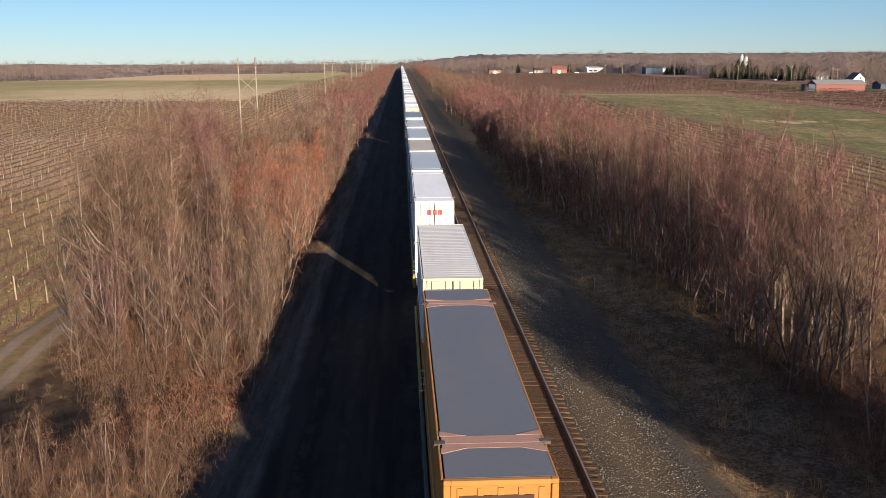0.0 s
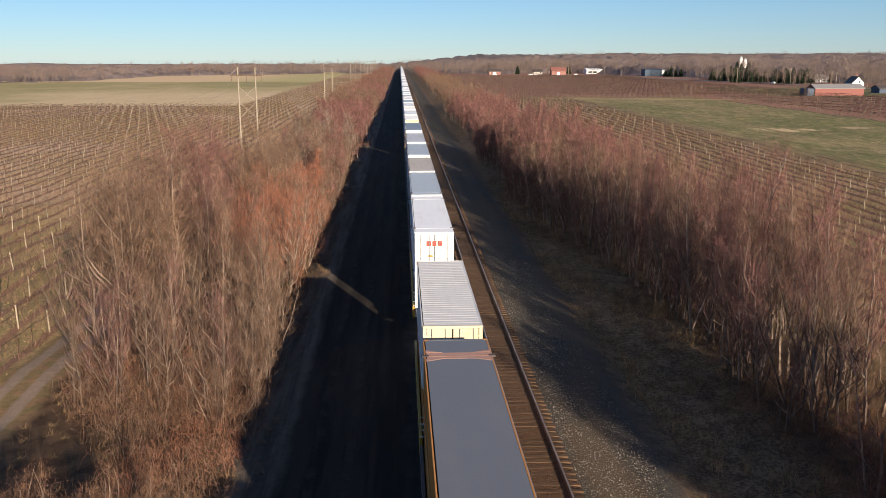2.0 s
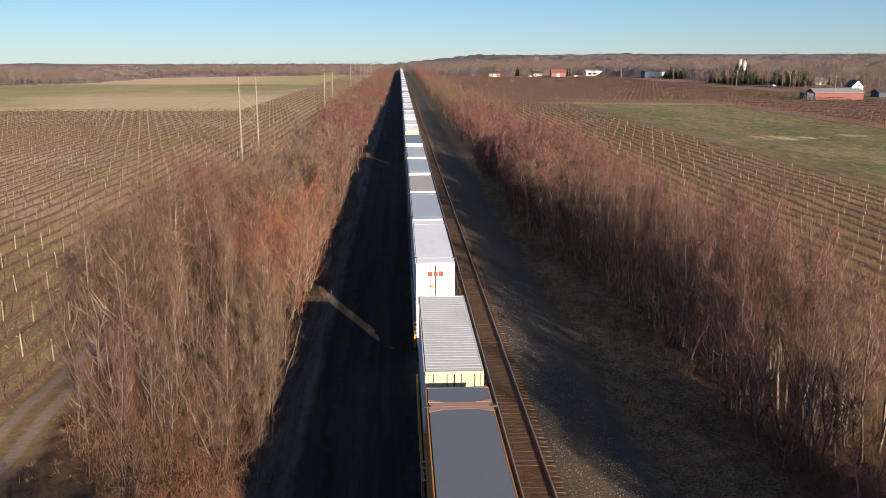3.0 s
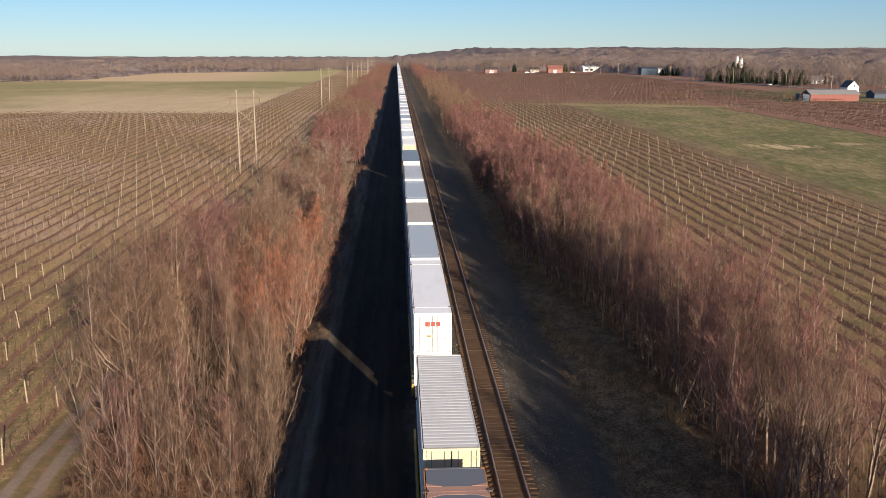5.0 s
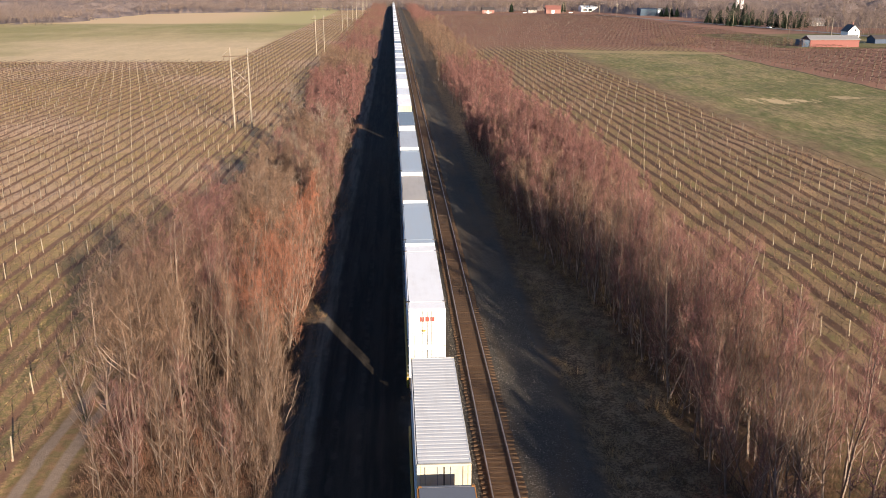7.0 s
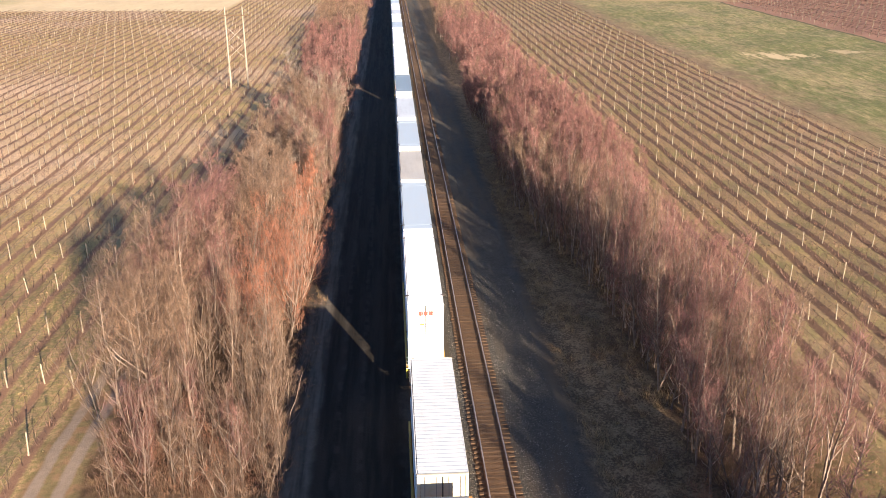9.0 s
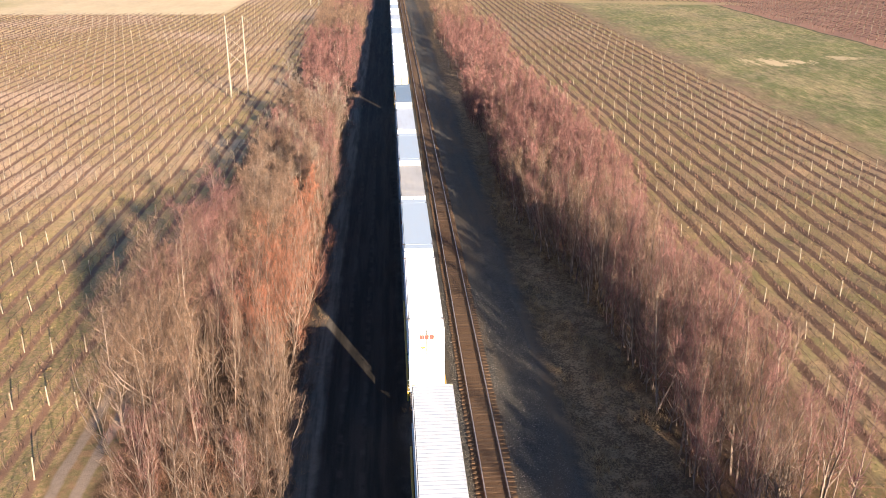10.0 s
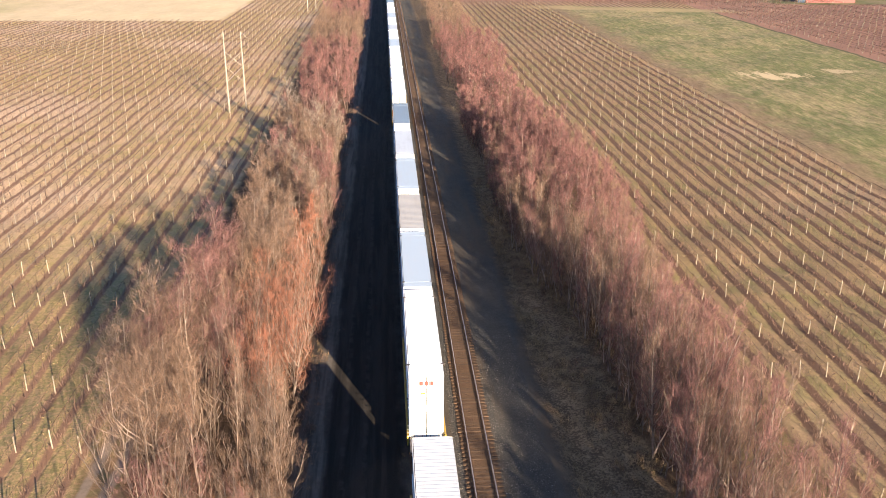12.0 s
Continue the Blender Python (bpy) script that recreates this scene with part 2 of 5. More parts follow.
# ---- the ground ----
def ground_material():
    n = Nodes("ground")
    p = n.position()
    sep = n.t.nodes.new("ShaderNodeSeparateXYZ")
    n.put(sep.inputs[0], p)
    x0, y0 = sep.outputs[0], sep.outputs[1]
    w1, w2, w3 = n.noise(0.35, 4, p), n.noise(0.02, 4, p), n.noise(2.5, 4, p)
    fine, mid = n.noise(9, 4, p), n.noise(0.9, 5, p)
    x = n.math("ADD", x0, n.math("MULTIPLY_ADD", w1, 2.0, -1.0))
    y = n.math("ADD", y0, n.math("MULTIPLY_ADD", w1, 6.0, -3.0))
    # leaf litter and dead stems under the trees
    c = n.mix(n.step(mid, 0.35, 0.65), (0.052, 0.032, 0.019), (0.110, 0.069, 0.039))
    c = n.mix(n.math("MULTIPLY", n.step(x, 21.5, 25.5), 0.8), c, n.mix(n.step(w3, 0.4, 0.6), (0.20, 0.135, 0.068), (0.13, 0.115, 0.048)))
    # vineyards: turf alleys, strips under the wires dark with soil and painted vine shade
    turf = n.mix(n.step(w1, 0.35, 0.62), (0.47, 0.305, 0.162), (0.36, 0.265, 0.112))
    turf = n.mix(n.step(w2, 0.45, 0.65), turf, (0.53, 0.365, 0.232))
    turf = n.value(n.value(turf, 0.45, w3), 0.55, n.noise(5.0, 3, p))

    def rows(first, wide=0.0):
        u = n.math("MULTIPLY_ADD", x0, 1 / ROW_GAP, -first / ROW_GAP + 400.5)
        d = n.math("ABSOLUTE", n.math("SUBTRACT", n.math("FRACT", u), 0.5))
        d = n.math("MULTIPLY_ADD", w3, 0.26, d)
        return n.step(d, 0.33 + wide, 0.20 + wide)
    soil_shade = n.value(n.mix(mid, (0.150, 0.084, 0.055), (0.255, 0.150, 0.098)), 0.3, fine)
    lush = n.value(n.mix(n.step(w3, 0.4, 0.62), (0.165, 0.150, 0.055), (0.27, 0.175, 0.090)), 0.4, n.noise(5.0, 3, p))
    near_turf = n.mix(n.math("MULTIPLY", n.step(n.math("MULTIPLY_ADD", w1, 40.0, y0), 140, 85), 0.75), turf, lush)
    vine_l = n.mix(rows(LEFT_ROW), near_turf, soil_shade)
    # the darker mix on the right puts the vines' shadow into the strips
    vine_r = n.mix(rows(RIGHT_ROW, 0.06), n.mix(0.7, turf, n.mix(n.step(n.noise(0.12, 4, p), 0.45, 0.6), (0.255, 0.168, 0.090), (0.175, 0.150, 0.062))), n.mix(0.65, soil_shade, (0.075, 0.045, 0.030)))
    far_vine = n.mix(n.math("MAXIMUM", n.step(y0, 395, 440), n.step(x0, 137, 141)), vine_r, n.value((0.270, 0.146, 0.100), 0.3, n.noise(0.05, 4, p)))
    # hay and green fields
    band_noise = n.noise(1.0, 5, n.stretched(p, (0.011, 0.007, 0.01)))
    tan = n.math("MULTIPLY", n.step(n.math("MULTIPLY_ADD", band_noise, 260.0, x0), -130, 10), n.step(n.math("MULTIPLY_ADD", band_noise, 160.0, y0), 640, 520))
    hay = n.mix(n.step(band_noise, 0.40, 0.64), (0.30, 0.265, 0.115), (0.44, 0.345, 0.185))
    hay = n.mix(tan, hay, (0.56, 0.43, 0.26))
    hay = n.value(n.value(hay, 0.22, n.noise(0.12, 5, n.stretched(p, (1, 0.35, 1)))), 0.2, n.noise(0.6, 4, p))
    hay = n.mix(n.step(y, 690, 720), hay, n.mix(n.step(x0, -170, -90), (0.60, 0.44, 0.26), (0.44, 0.38, 0.18)))
    deep = n.stretched(p, (1.0, 0.3, 1.0))
    green = n.mix(n.step(n.math("MULTIPLY_ADD", n.noise(0.8, 5, deep), 0.55, n.math("MULTIPLY", n.noise(0.05, 6, deep), 0.45)), 0.42, 0.60), (0.148, 0.146, 0.056), (0.275, 0.215, 0.108))
    green = n.mix(n.step(n.math("MULTIPLY_ADD", n.noise(0.2, 5, p), 22.0, x), 94, 82), green, (0.21, 0.142, 0.082))
    green = n.value(n.value(n.value(green, 0.5, w3), 0.6, n.noise(1.3, 4, deep)), 0.45, n.noise(0.35, 5, deep))
    left = n.step(x, -24.6, -26.0)
    beyond = n.math("MULTIPLY", n.step(y, 347, 352), n.step(x, -65, -68))
    c = n.mix(left, c, n.mix(beyond, vine_l, hay))
    right = n.step(x, 28.5, 30.0)
    meadow = n.math("MULTIPLY", n.band(x, 71.5, 138, 1.0), n.step(n.math("MULTIPLY_ADD", x0, 0.25, y), 428, 420))
    c = n.mix(right, c, n.mix(meadow, far_vine, green))
    c = n.mix(n.math("MULTIPLY", n.band(n.math("MULTIPLY_ADD", w1, 1.5, x0), 138.9, 140.3, 0.5), n.step(y, 385, 375)), c, (0.095, 0.088, 0.044))
    strip = n.band(n.math("MULTIPLY_ADD", x0, 0.25, n.math("MULTIPLY_ADD", n.noise(0.1, 5, p), 14.0, y)), 414, 429, 3.0)
    c = n.mix(n.math("MULTIPLY", n.math("MULTIPLY", strip, n.band(x, 60, 150, 6.0)), 0.7), c, n.value((0.36, 0.265, 0.135), 0.4, w3))
    lawn = n.math("MULTIPLY", n.band(n.math("MULTIPLY_ADD", w1, 6.0, x0), 186, 330, 4.0), n.band(n.math("MULTIPLY_ADD", w1, 8.0, y0), 411, 540, 4.0))
    c = n.mix(lawn, c, n.value(n.mix(n.step(n.noise(0.08, 4, p), 0.42, 0.6), (0.135, 0.130, 0.052), (0.21, 0.16, 0.085)), 0.4, w3))
    # pale patches of dead grass in the meadow
    dx, dy = n.math("MULTIPLY_ADD", x0, 1 / 12, -98 / 12), n.math("MULTIPLY_ADD", y, 1 / 6, -218 / 6)
    r2 = n.math("ADD", n.math("MULTIPLY", dx, dx), n.math("MULTIPLY", dy, dy))
    c = n.mix(n.math("MULTIPLY", n.step(n.math("MULTIPLY_ADD", n.noise(0.3, 6, deep, 0.75), 6.5, r2), 4.1, 3.3), right), c, (0.495, 0.375, 0.217))
    dx, dy = n.math("MULTIPLY_ADD", x0, 1 / 6, -119 / 6), n.math("MULTIPLY_ADD", y, 1 / 4, -224 / 4)
    r2 = n.math("ADD", n.math("MULTIPLY", dx, dx), n.math("MULTIPLY", dy, dy))
    c = n.mix(n.math("MULTIPLY", n.step(n.math("MULTIPLY_ADD", n.noise(0.3, 6, p, 0.75), 5.0, r2), 3.3, 2.5), right), c, (0.42, 0.32, 0.18))
    # the farm track along the vines
    rut = n.math("ABSOLUTE", n.math("SUBTRACT", n.math("ABSOLUTE", n.math("ADD", n.math("MULTIPLY_ADD", w1, 0.5, x0), 23.6)), 0.85))
    road = n.band(x, -25.3, -21.9, 0.5)
    c = n.mix(n.math("MULTIPLY", road, n.step(y0, 75, 62)), c, n.mix(n.step(rut, 0.55, 0.25), n.value(n.mix(n.step(mid, 0.4, 0.6), (0.165, 0.125, 0.060), (0.22, 0.135, 0.075)), 0.4, w3), n.value((0.235, 0.178, 0.135), 0.3, w3)))
    # railway land: dry grass verge, shade-darkened cinders, crushed stone, brown fines in the gauge
    verge = n.value(n.mix(n.step(n.math("MULTIPLY_ADD", mid, 0.4, n.math("MULTIPLY", n.noise(5.5, 4, p), 0.6)), 0.42, 0.6), (0.085, 0.055, 0.032), (0.235, 0.163, 0.094)), 0.45, n.noise(4.0, 5, p))
    c = n.mix(n.band(x, 9.6, 17.0, 0.8), c, verge)
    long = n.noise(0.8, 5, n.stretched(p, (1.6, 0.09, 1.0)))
    # near-black tone puts the train's cast shadow into the ground colour
    shaded_cinder = n.value(n.mix(n.step(long, 0.4, 0.6), (0.015, 0.013, 0.011), (0.030, 0.025, 0.020)), 0.3, fine)
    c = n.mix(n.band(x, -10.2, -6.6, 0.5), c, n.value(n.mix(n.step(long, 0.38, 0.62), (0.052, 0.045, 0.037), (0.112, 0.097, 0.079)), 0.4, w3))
    c = n.mix(n.band(n.math("MULTIPLY_ADD", w1, 0.8, x0), -7.3, -0.5, 0.3), c, shaded_cinder)
    wheel = n.math("ABSOLUTE", n.math("SUBTRACT", n.math("ABSOLUTE", n.math("ADD", n.math("MULTIPLY_ADD", w1, 0.6, x0), 5.2)), 0.8))
    c = n.mix(n.math("MULTIPLY", n.step(wheel, 0.28, 0.12), n.math("MULTIPLY", n.step(mid, 0.42, 0.6), 0.4)), c, n.value((0.055, 0.047, 0.039), 0.4, w3))
    cell = n.t.nodes.new("ShaderNodeTexVoronoi")
    cell.inputs["Scale"].default_value = 14
    n.put(cell.inputs["Vector"], p)
    stone = n.value(n.mix(cell.outputs["Color"], (0.034, 0.032, 0.029), (0.105, 0.096, 0.084)), 0.35, mid)
    worn = n.mix(n.step(n.noise(0.3, 4, n.stretched(p, (1, 0.15, 1))), 0.45, 0.65), stone, (0.098, 0.076, 0.055))
    c = n.mix(n.band(n.math("ADD", x0, n.math("MULTIPLY_ADD", n.noise(0.7, 5, p), 2.6, -1.3)), -1.4, 10.4, 1.0), c, n.mix(n.step(x, 9.2, 10.6), worn, n.value(n.value((0.075, 0.059, 0.044), 0.5, cell.outputs["Color"]), 0.4, mid)))
    fines = n.value(n.mix(mid, (0.072, 0.042, 0.025), (0.112, 0.067, 0.039)), 0.3, fine)
    gauge = n.math("MAXIMUM", n.band(x0, TRACK_2 - 1.3, TRACK_2 + 1.25, 0.15), n.band(x0, TRACK_1 - 1.3, TRACK_1 + 1.2, 0.15))
    c = n.mix(n.math("MULTIPLY", gauge, 0.95), c, fines)
    h = n.math("ADD", n.math("MULTIPLY", n.math("MULTIPLY", cell.outputs["Distance"], n.band(x0, -3.2, 9.4, 0.5)), 1.6), fine)
    return n.done(c, 0.92, n.math("ADD", h, n.math("MULTIPLY", n.noise(2.2, 4, p), 0.5)), 0.8, 0.05, spec=0.15)


def axis(stops):
    out = []
    for (a, step), (b, _) in zip(stops, stops[1:]):
        out += list(np.arange(a, b - 1e-6, step))
    return np.array(out + [stops[-1][0]])


def far_rise(x, y):
    """The low ridge beyond the fields, higher towards the east."""
    side = np.clip((x + 20) / 400, 0, 1)
    return 12 * side * np.clip((y - 1050) / 650, 0, 1) * (1 + 0.22 * np.sin(x * 0.006 + 1) + 0.12 * np.sin(x * 0.019)) + (0.3 + 11 * side) * np.clip((y - 2000) / 2400, 0, 1) - 14 * (1 - side) * np.clip((y - 1300) / 2200, 0, 1)


GX = axis([(-4600, 900), (-1000, 150), (-250, 25), (-70, 6), (-40, 1.2), (-14, 0.5), (-3, 0.25), (8, 0.5), (14, 0.8), (40, 6), (70, 15), (250, 100), (1000, 900), (4600, 1)])
GY = axis([(-800, 200), (-60, 10), (10, 1.6), (120, 5), (400, 40), (1000, 250), (4900, 1)])
gx, gy = np.meshgrid(GX, GY)
gz = land(gx, gy)
gz = gz + far_rise(gx, gy)
idx = np.arange(gx.size).reshape(gx.shape)
a, b, c, d = (q.ravel() for q in (idx[:-1, :-1], idx[:-1, 1:], idx[1:, 1:], idx[1:, :-1]))
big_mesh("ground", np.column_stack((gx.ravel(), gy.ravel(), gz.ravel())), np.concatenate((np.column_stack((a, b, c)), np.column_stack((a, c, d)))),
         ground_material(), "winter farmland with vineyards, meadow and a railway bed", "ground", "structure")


# ---- trees ----
rng = np.random.default_rng(7)


def unit(v):
    return v / (np.linalg.norm(v) + 1e-9)


def grow(seed, tall, spread, limbs, twigs, up=0.75, bare=0.3, width=0.024, length=0.9, stems=1, thick=0.09, droop=0.0, wild=0.5, rise=0.4):
    """A bare tree: tapered stems and limbs (wood), and fine twigs as slim tapered blades. Two pairs of arrays."""
    r = np.random.default_rng(seed)
    wood, tv, tt = Mesh(), [], []
    for s in range(stems):
        lean = r.normal(0, 0.07 + 0.10 * (stems > 1), 2)
        base = np.array([*r.normal(0, 0.25 * (stems > 1), 2), -0.25])
        steps, h = 5, tall * r.uniform(0.82, 1.0)
        stem = [base]
        for i in range(1, steps + 1):
            stem.append(base + np.array([lean[0] * h * i / steps + r.normal(0, 0.10), lean[1] * h * i / steps + r.normal(0, 0.10), h * i / steps]))
        stem = np.array(stem)
        wood.tube(stem, [thick * (1 - 0.80 * (i / steps)) for i in range(steps + 1)], 4, False)
        paths = [(stem[2:], 0.6)]
        for k in range(limbs):
            f = bare + (1 - bare) * (k + r.uniform(0, 1)) / limbs * 0.97
            at = f * steps
            i = min(int(at), steps - 1)
            p = stem[i] + (stem[i + 1] - stem[i]) * (at - i)
            a = r.uniform(0, 2 * math.pi)
            reach = spread * (1.15 - 0.75 * f) * r.uniform(0.6, 1.1)
            d = np.array([math.cos(a), math.sin(a), up * r.uniform(0.6, 1.5)])
            q1 = p + d * reach * 0.5 + r.normal(0, 0.08, 3)
            q2 = q1 + np.array([d[0] * 0.7, d[1] * 0.7, d[2] * 1.2 - droop]) * reach * 0.55 + r.normal(0, 0.1, 3)
            wood.tube([p, q1], [thick * 0.60 * (1.12 - f), thick * 0.42 * (1.12 - f)], 3, False)
            k0 = len(wood.v)
            wood.v.append(tuple(q2))
            wood.f += [(k0 - 3, k0 - 2, k0), (k0 - 2, k0 - 1, k0), (k0 - 1, k0 - 3, k0)]
            paths.append((np.array([p, q1, q2]), 1.0))
        weight = np.array([w for _, w in paths])
        count = r.multinomial(twigs // stems, weight / weight.sum())
        for (path, _), m in zip(paths, count):
            n = len(path) - 1
            for u in r.uniform(0.12, 1.0, m):
                i = min(int(u * n), n - 1)
                p = path[i] + (path[i + 1] - path[i]) * (u * n - i)
                along = unit(path[i + 1] - path[i])
                p = p + r.normal(0, 0.16, 3)
                d = unit(along * 0.5 + r.normal(0, wild, 3) + np.array([0, 0, rise - droop]))
                ell = length * r.uniform(0.45, 1.25)
                side = unit(np.cross(d, r.normal(0, 1, 3))) * width * r.uniform(0.6, 1.3)
                bend = r.normal(0, 0.12, 3) * ell
                k = len(tv)
                tv += [p + side * 0.5, p - side * 0.5, p + d * ell + bend * 0.6 + np.array([0, 0, 0.12 - droop * 0.4]) * ell]
                tt += [(k, k + 1, k + 2)]
    return arrays(wood), (np.array(tv, np.float32), np.array(tt, np.int32))


def tangle(seed, canes=46, high=3.2, fine=1.0, shoots=6):
    """A bramble: thin canes that arch up, wander and hang over, with side shoots. Two pairs of arrays."""
    r = np.random.default_rng(seed)
    wood, tv, tt = Mesh(), [], []
    for c in range(canes):
        a, reach, h = r.uniform(0, 6.28), r.uniform(0.6, 2.6), high * r.uniform(0.2, 1.0) ** 1.2
        base = np.array([*r.normal(0, 0.85, 2), -0.1])
        w, turn = r.uniform(0.007, 0.013) * fine, r.normal(0, 0.9)
        pts = []
        for u in (0, 0.18, 0.36, 0.54, 0.7, 0.86, 1.0):
            d = np.array([math.cos(a + turn * u), math.sin(a + turn * u), 0])
            pts.append(base + d * reach * u ** 1.3 + np.array([0, 0, h * (3.1 * u - 2.6 * u * u)]) + r.normal(0, 0.09, 3))
        if c % 4 == 0:
            wood.tube(pts[:4], [w, w, w * 0.8, w * 0.5], 3, False)
        side = unit(r.normal(0, 1, 3)) * w
        k = len(tv)
        for i, p in enumerate(pts):
            tv += [p - side * (1 - 0.09 * i), p + side * (1 - 0.09 * i)]
            if i:
                j = k + 2 * i
                tt += [(j - 2, j - 1, j + 1), (j - 2, j + 1, j)]
        for _ in range(shoots):
            i = int(r.integers(1, 6))
            p = pts[i] + (pts[i + 1] - pts[i]) * r.uniform()
            d, s = unit(r.normal(0, 1, 3) + np.array([0, 0, 0.3])) * r.uniform(0.25, 0.8), unit(r.normal(0, 1, 3)) * 0.008 * fine
            k = len(tv)
            tv += [p - s, p + s, p + d]
            tt += [(k, k + 1, k + 2)]
    return arrays(wood), (np.array(tv, np.float32), np.array(tt, np.int32))


def haze_tree(seed, tall=15.0, count=190):
    """A tall leafless tree for the far woods: trunk, a few limbs, and a loose round crown of single fine blades."""
    r = np.random.default_rng(seed)
    wood, tv, tt = Mesh(), [], []
    wide, low = r.uniform(2.3, 3.6), tall * r.uniform(0.14, 0.36)
    mid, half = (tall + low) / 2, (tall - low) / 2
    wood.tube([(0, 0, -0.5), (r.normal(0, 0.2), r.normal(0, 0.2), tall * 0.45), (0, 0, tall * 0.85)], [0.13, 0.10, 0.03], 3, False)
    for _ in range(4):
        a, z = r.uniform(0, 6.28), tall * r.uniform(0.25, 0.5)
        wood.tube([(0, 0, z), (math.cos(a) * wide * 0.6, math.sin(a) * wide * 0.6, z + tall * 0.27)], [0.09, 0.03], 3, False)
    for _ in range(count):
        d = unit(r.normal(0, 1, 3)) * r.uniform(0.25, 1.0) ** 0.5
        p = np.array([d[0] * wide, d[1] * wide, mid + d[2] * half])
        out = unit(np.array([d[0], d[1], 0.5]) + r.normal(0, 0.7, 3)) * r.uniform(0.6, 1.25)
        s = unit(np.cross(out, r.normal(0, 1, 3))) * r.uniform(0.05, 0.10)
        k = len(tv)
        tv += [p - s, p + s, p + out]
        tt += [(k, k + 1, k + 2)]
    return arrays(wood), (np.array(tv, np.float32), np.array(tt, np.int32))


# kinds of tree: wood and twigs, built once
KIND = {
    "sapling": [grow(11 + i, 11.0, 1.25, 17, 1000, 1.7, 0.26, 0.016, 0.75, 1, 0.088, 0.0, 0.8, 0.4) for i in range(4)],
    "thicket": [grow(31 + i, 9.0, 1.7, 10, 1000, 1.2, 0.12, 0.016, 0.75, 3, 0.062, 0.0, 0.8, 0.4) for i in range(3)],
    "broad": [grow(51 + i, 11.5, 3.1, 34, 1500, 0.8, 0.28, 0.018, 0.9, 1, 0.085, 0.0, 0.75, 0.3) for i in range(3)],
    "sapling_far": [grow(15 + i, 11.0, 1.5, 8, 560, 1.5, 0.26, 0.036, 0.95, 1, 0.085, 0.0, 0.85, 0.35) for i in range(4)],
    "thicket_far": [grow(35 + i, 9.0, 1.9, 5, 600, 1.1, 0.12, 0.036, 0.95, 2, 0.07, 0.0, 0.85, 0.35) for i in range(3)],
    "broad_far": [grow(55 + i, 11.5, 3.1, 16, 900, 0.8, 0.28, 0.038, 1.1, 1, 0.11, 0.0, 0.85, 0.3) for i in range(3)],
    "bush": [tangle(71 + i, 64, 2.9, 0.7, 9) for i in range(4)],
    "low_bush": [tangle(75 + i, 34, 3.0, 1.6, 6) for i in range(3)],
    "distant": [haze_tree(91 + i) for i in range(5)],
    "scrub": [grow(97 + i, 8.0, 2.0, 6, 210, 1.0, 0.14, 0.06, 1.4, 1, 0.09, 0.0, 0.9, 0.4) for i in range(3)],
}
tree_data = {}


def tree_mesh(kind, i, twig):
    """Shared mesh data of a tree's trunk and crown."""
    key = (kind, i, twig)
    if key not in tree_data:
        pair = []
        for (v, t), name, mat in ((KIND[kind][i][0], "trunk", M["bark_pale" if twig == "twig_grey" else "bark"]), (KIND[kind][i][1], "crown", M[twig])):
            me = bpy.data.meshes.new(name)
            me.from_pydata(v.tolist(), [], t.tolist())
            me.materials.append(mat)
            pair.append(me)
        tree_data[key] = pair
    return tree_data[key]


TREE_LABEL = {
    ("sapling", "twig_mauve"): ("tall slender bare sapling with reddish twigs", "tree"),
    ("sapling", "twig_tan"): ("tall slender bare sapling with tan twigs", "tree"),
    ("thicket", "twig_mauve"): ("bare two-stemmed young tree with mauve-red twigs", "tree"),
    ("thicket", "twig_tan"): ("bare two-stemmed young tree with tan-brown twigs", "tree"),
    ("thicket", "twig_rust"): ("bare young tree with bright rust-orange twigs", "tree"),
    ("broad", "twig_tan"): ("broad leafless tree with brown spreading branches", "tree"),
    ("broad", "twig_mauve"): ("broad leafless tree with dark reddish twigs", "tree"),
    ("broad", "twig_grey"): ("pale grey leafless tree with forked branches", "tree"),
    ("bush", "bramble"): ("tangled leafless bramble bush with arching brown stems", "bush"),
    ("bush", "twig_rust"): ("leafless bush with bright orange-red stems", "bush"),
    ("bush", "twig_tan"): ("leafless tan shrub at the wood's edge", "bush"),
}


def plant(kind, twig, x, y, s, side):
    i = int(rng.integers(len(KIND[kind])))
    label, cat = TREE_LABEL[(kind, twig)]
    ob = thing("bush" if cat == "bush" else "tree", (x, y, float(land(x, y))), label, cat, "trees along the " + side)
    ob.rotation_euler = (0, 0, float(rng.uniform(0, 6.28)))
    ob.scale = (s, s, s * float(rng.uniform(0.92, 1.08)))
    trunk, crown = tree_mesh(kind, i, twig)
    part("trunk", trunk, None, ob)
    part("crown", crown, None, ob)


def scatter(x0, x1, y0, y1, gap, keep=lambda x, y: True, tries=30):
    """Uneven places at least gap apart."""
    cell, out = {}, []
    n = int((x1 - x0) * (y1 - y0) / gap ** 2 * tries / 8)
    for x, y in zip(rng.uniform(x0, x1, n), rng.uniform(y0, y1, n)):
        if not keep(x, y):
            continue
        i, j = int(x // gap), int(y // gap)
        if any((px - x) ** 2 + (py - y) ** 2 < gap * gap for a in (-1, 0, 1) for b in (-1, 0, 1) for px, py in cell.get((i + a, j + b), ())):
            continue
        cell.setdefault((i, j), []).append((x, y))
        out.append((float(x), float(y)))
    return out


def right_edge(y):
    return float(np.interp(y, [40, 62, 81, 98, 118, 160, 240, 470, 1000], [17.2, 16.8, 15.2, 14.2, 12.9, 12.4, 13.0, 15.0, 16.0])) + 0.8 * math.sin(y * 0.11) + 0.6 * math.sin(y * 0.037 + 1)


def right_outer(y):
    return 27.0 + 1.6 * math.sin(y * 0.05 + 2) - (150 < y < 190) * 1.0 + (y > 400) * 1.0


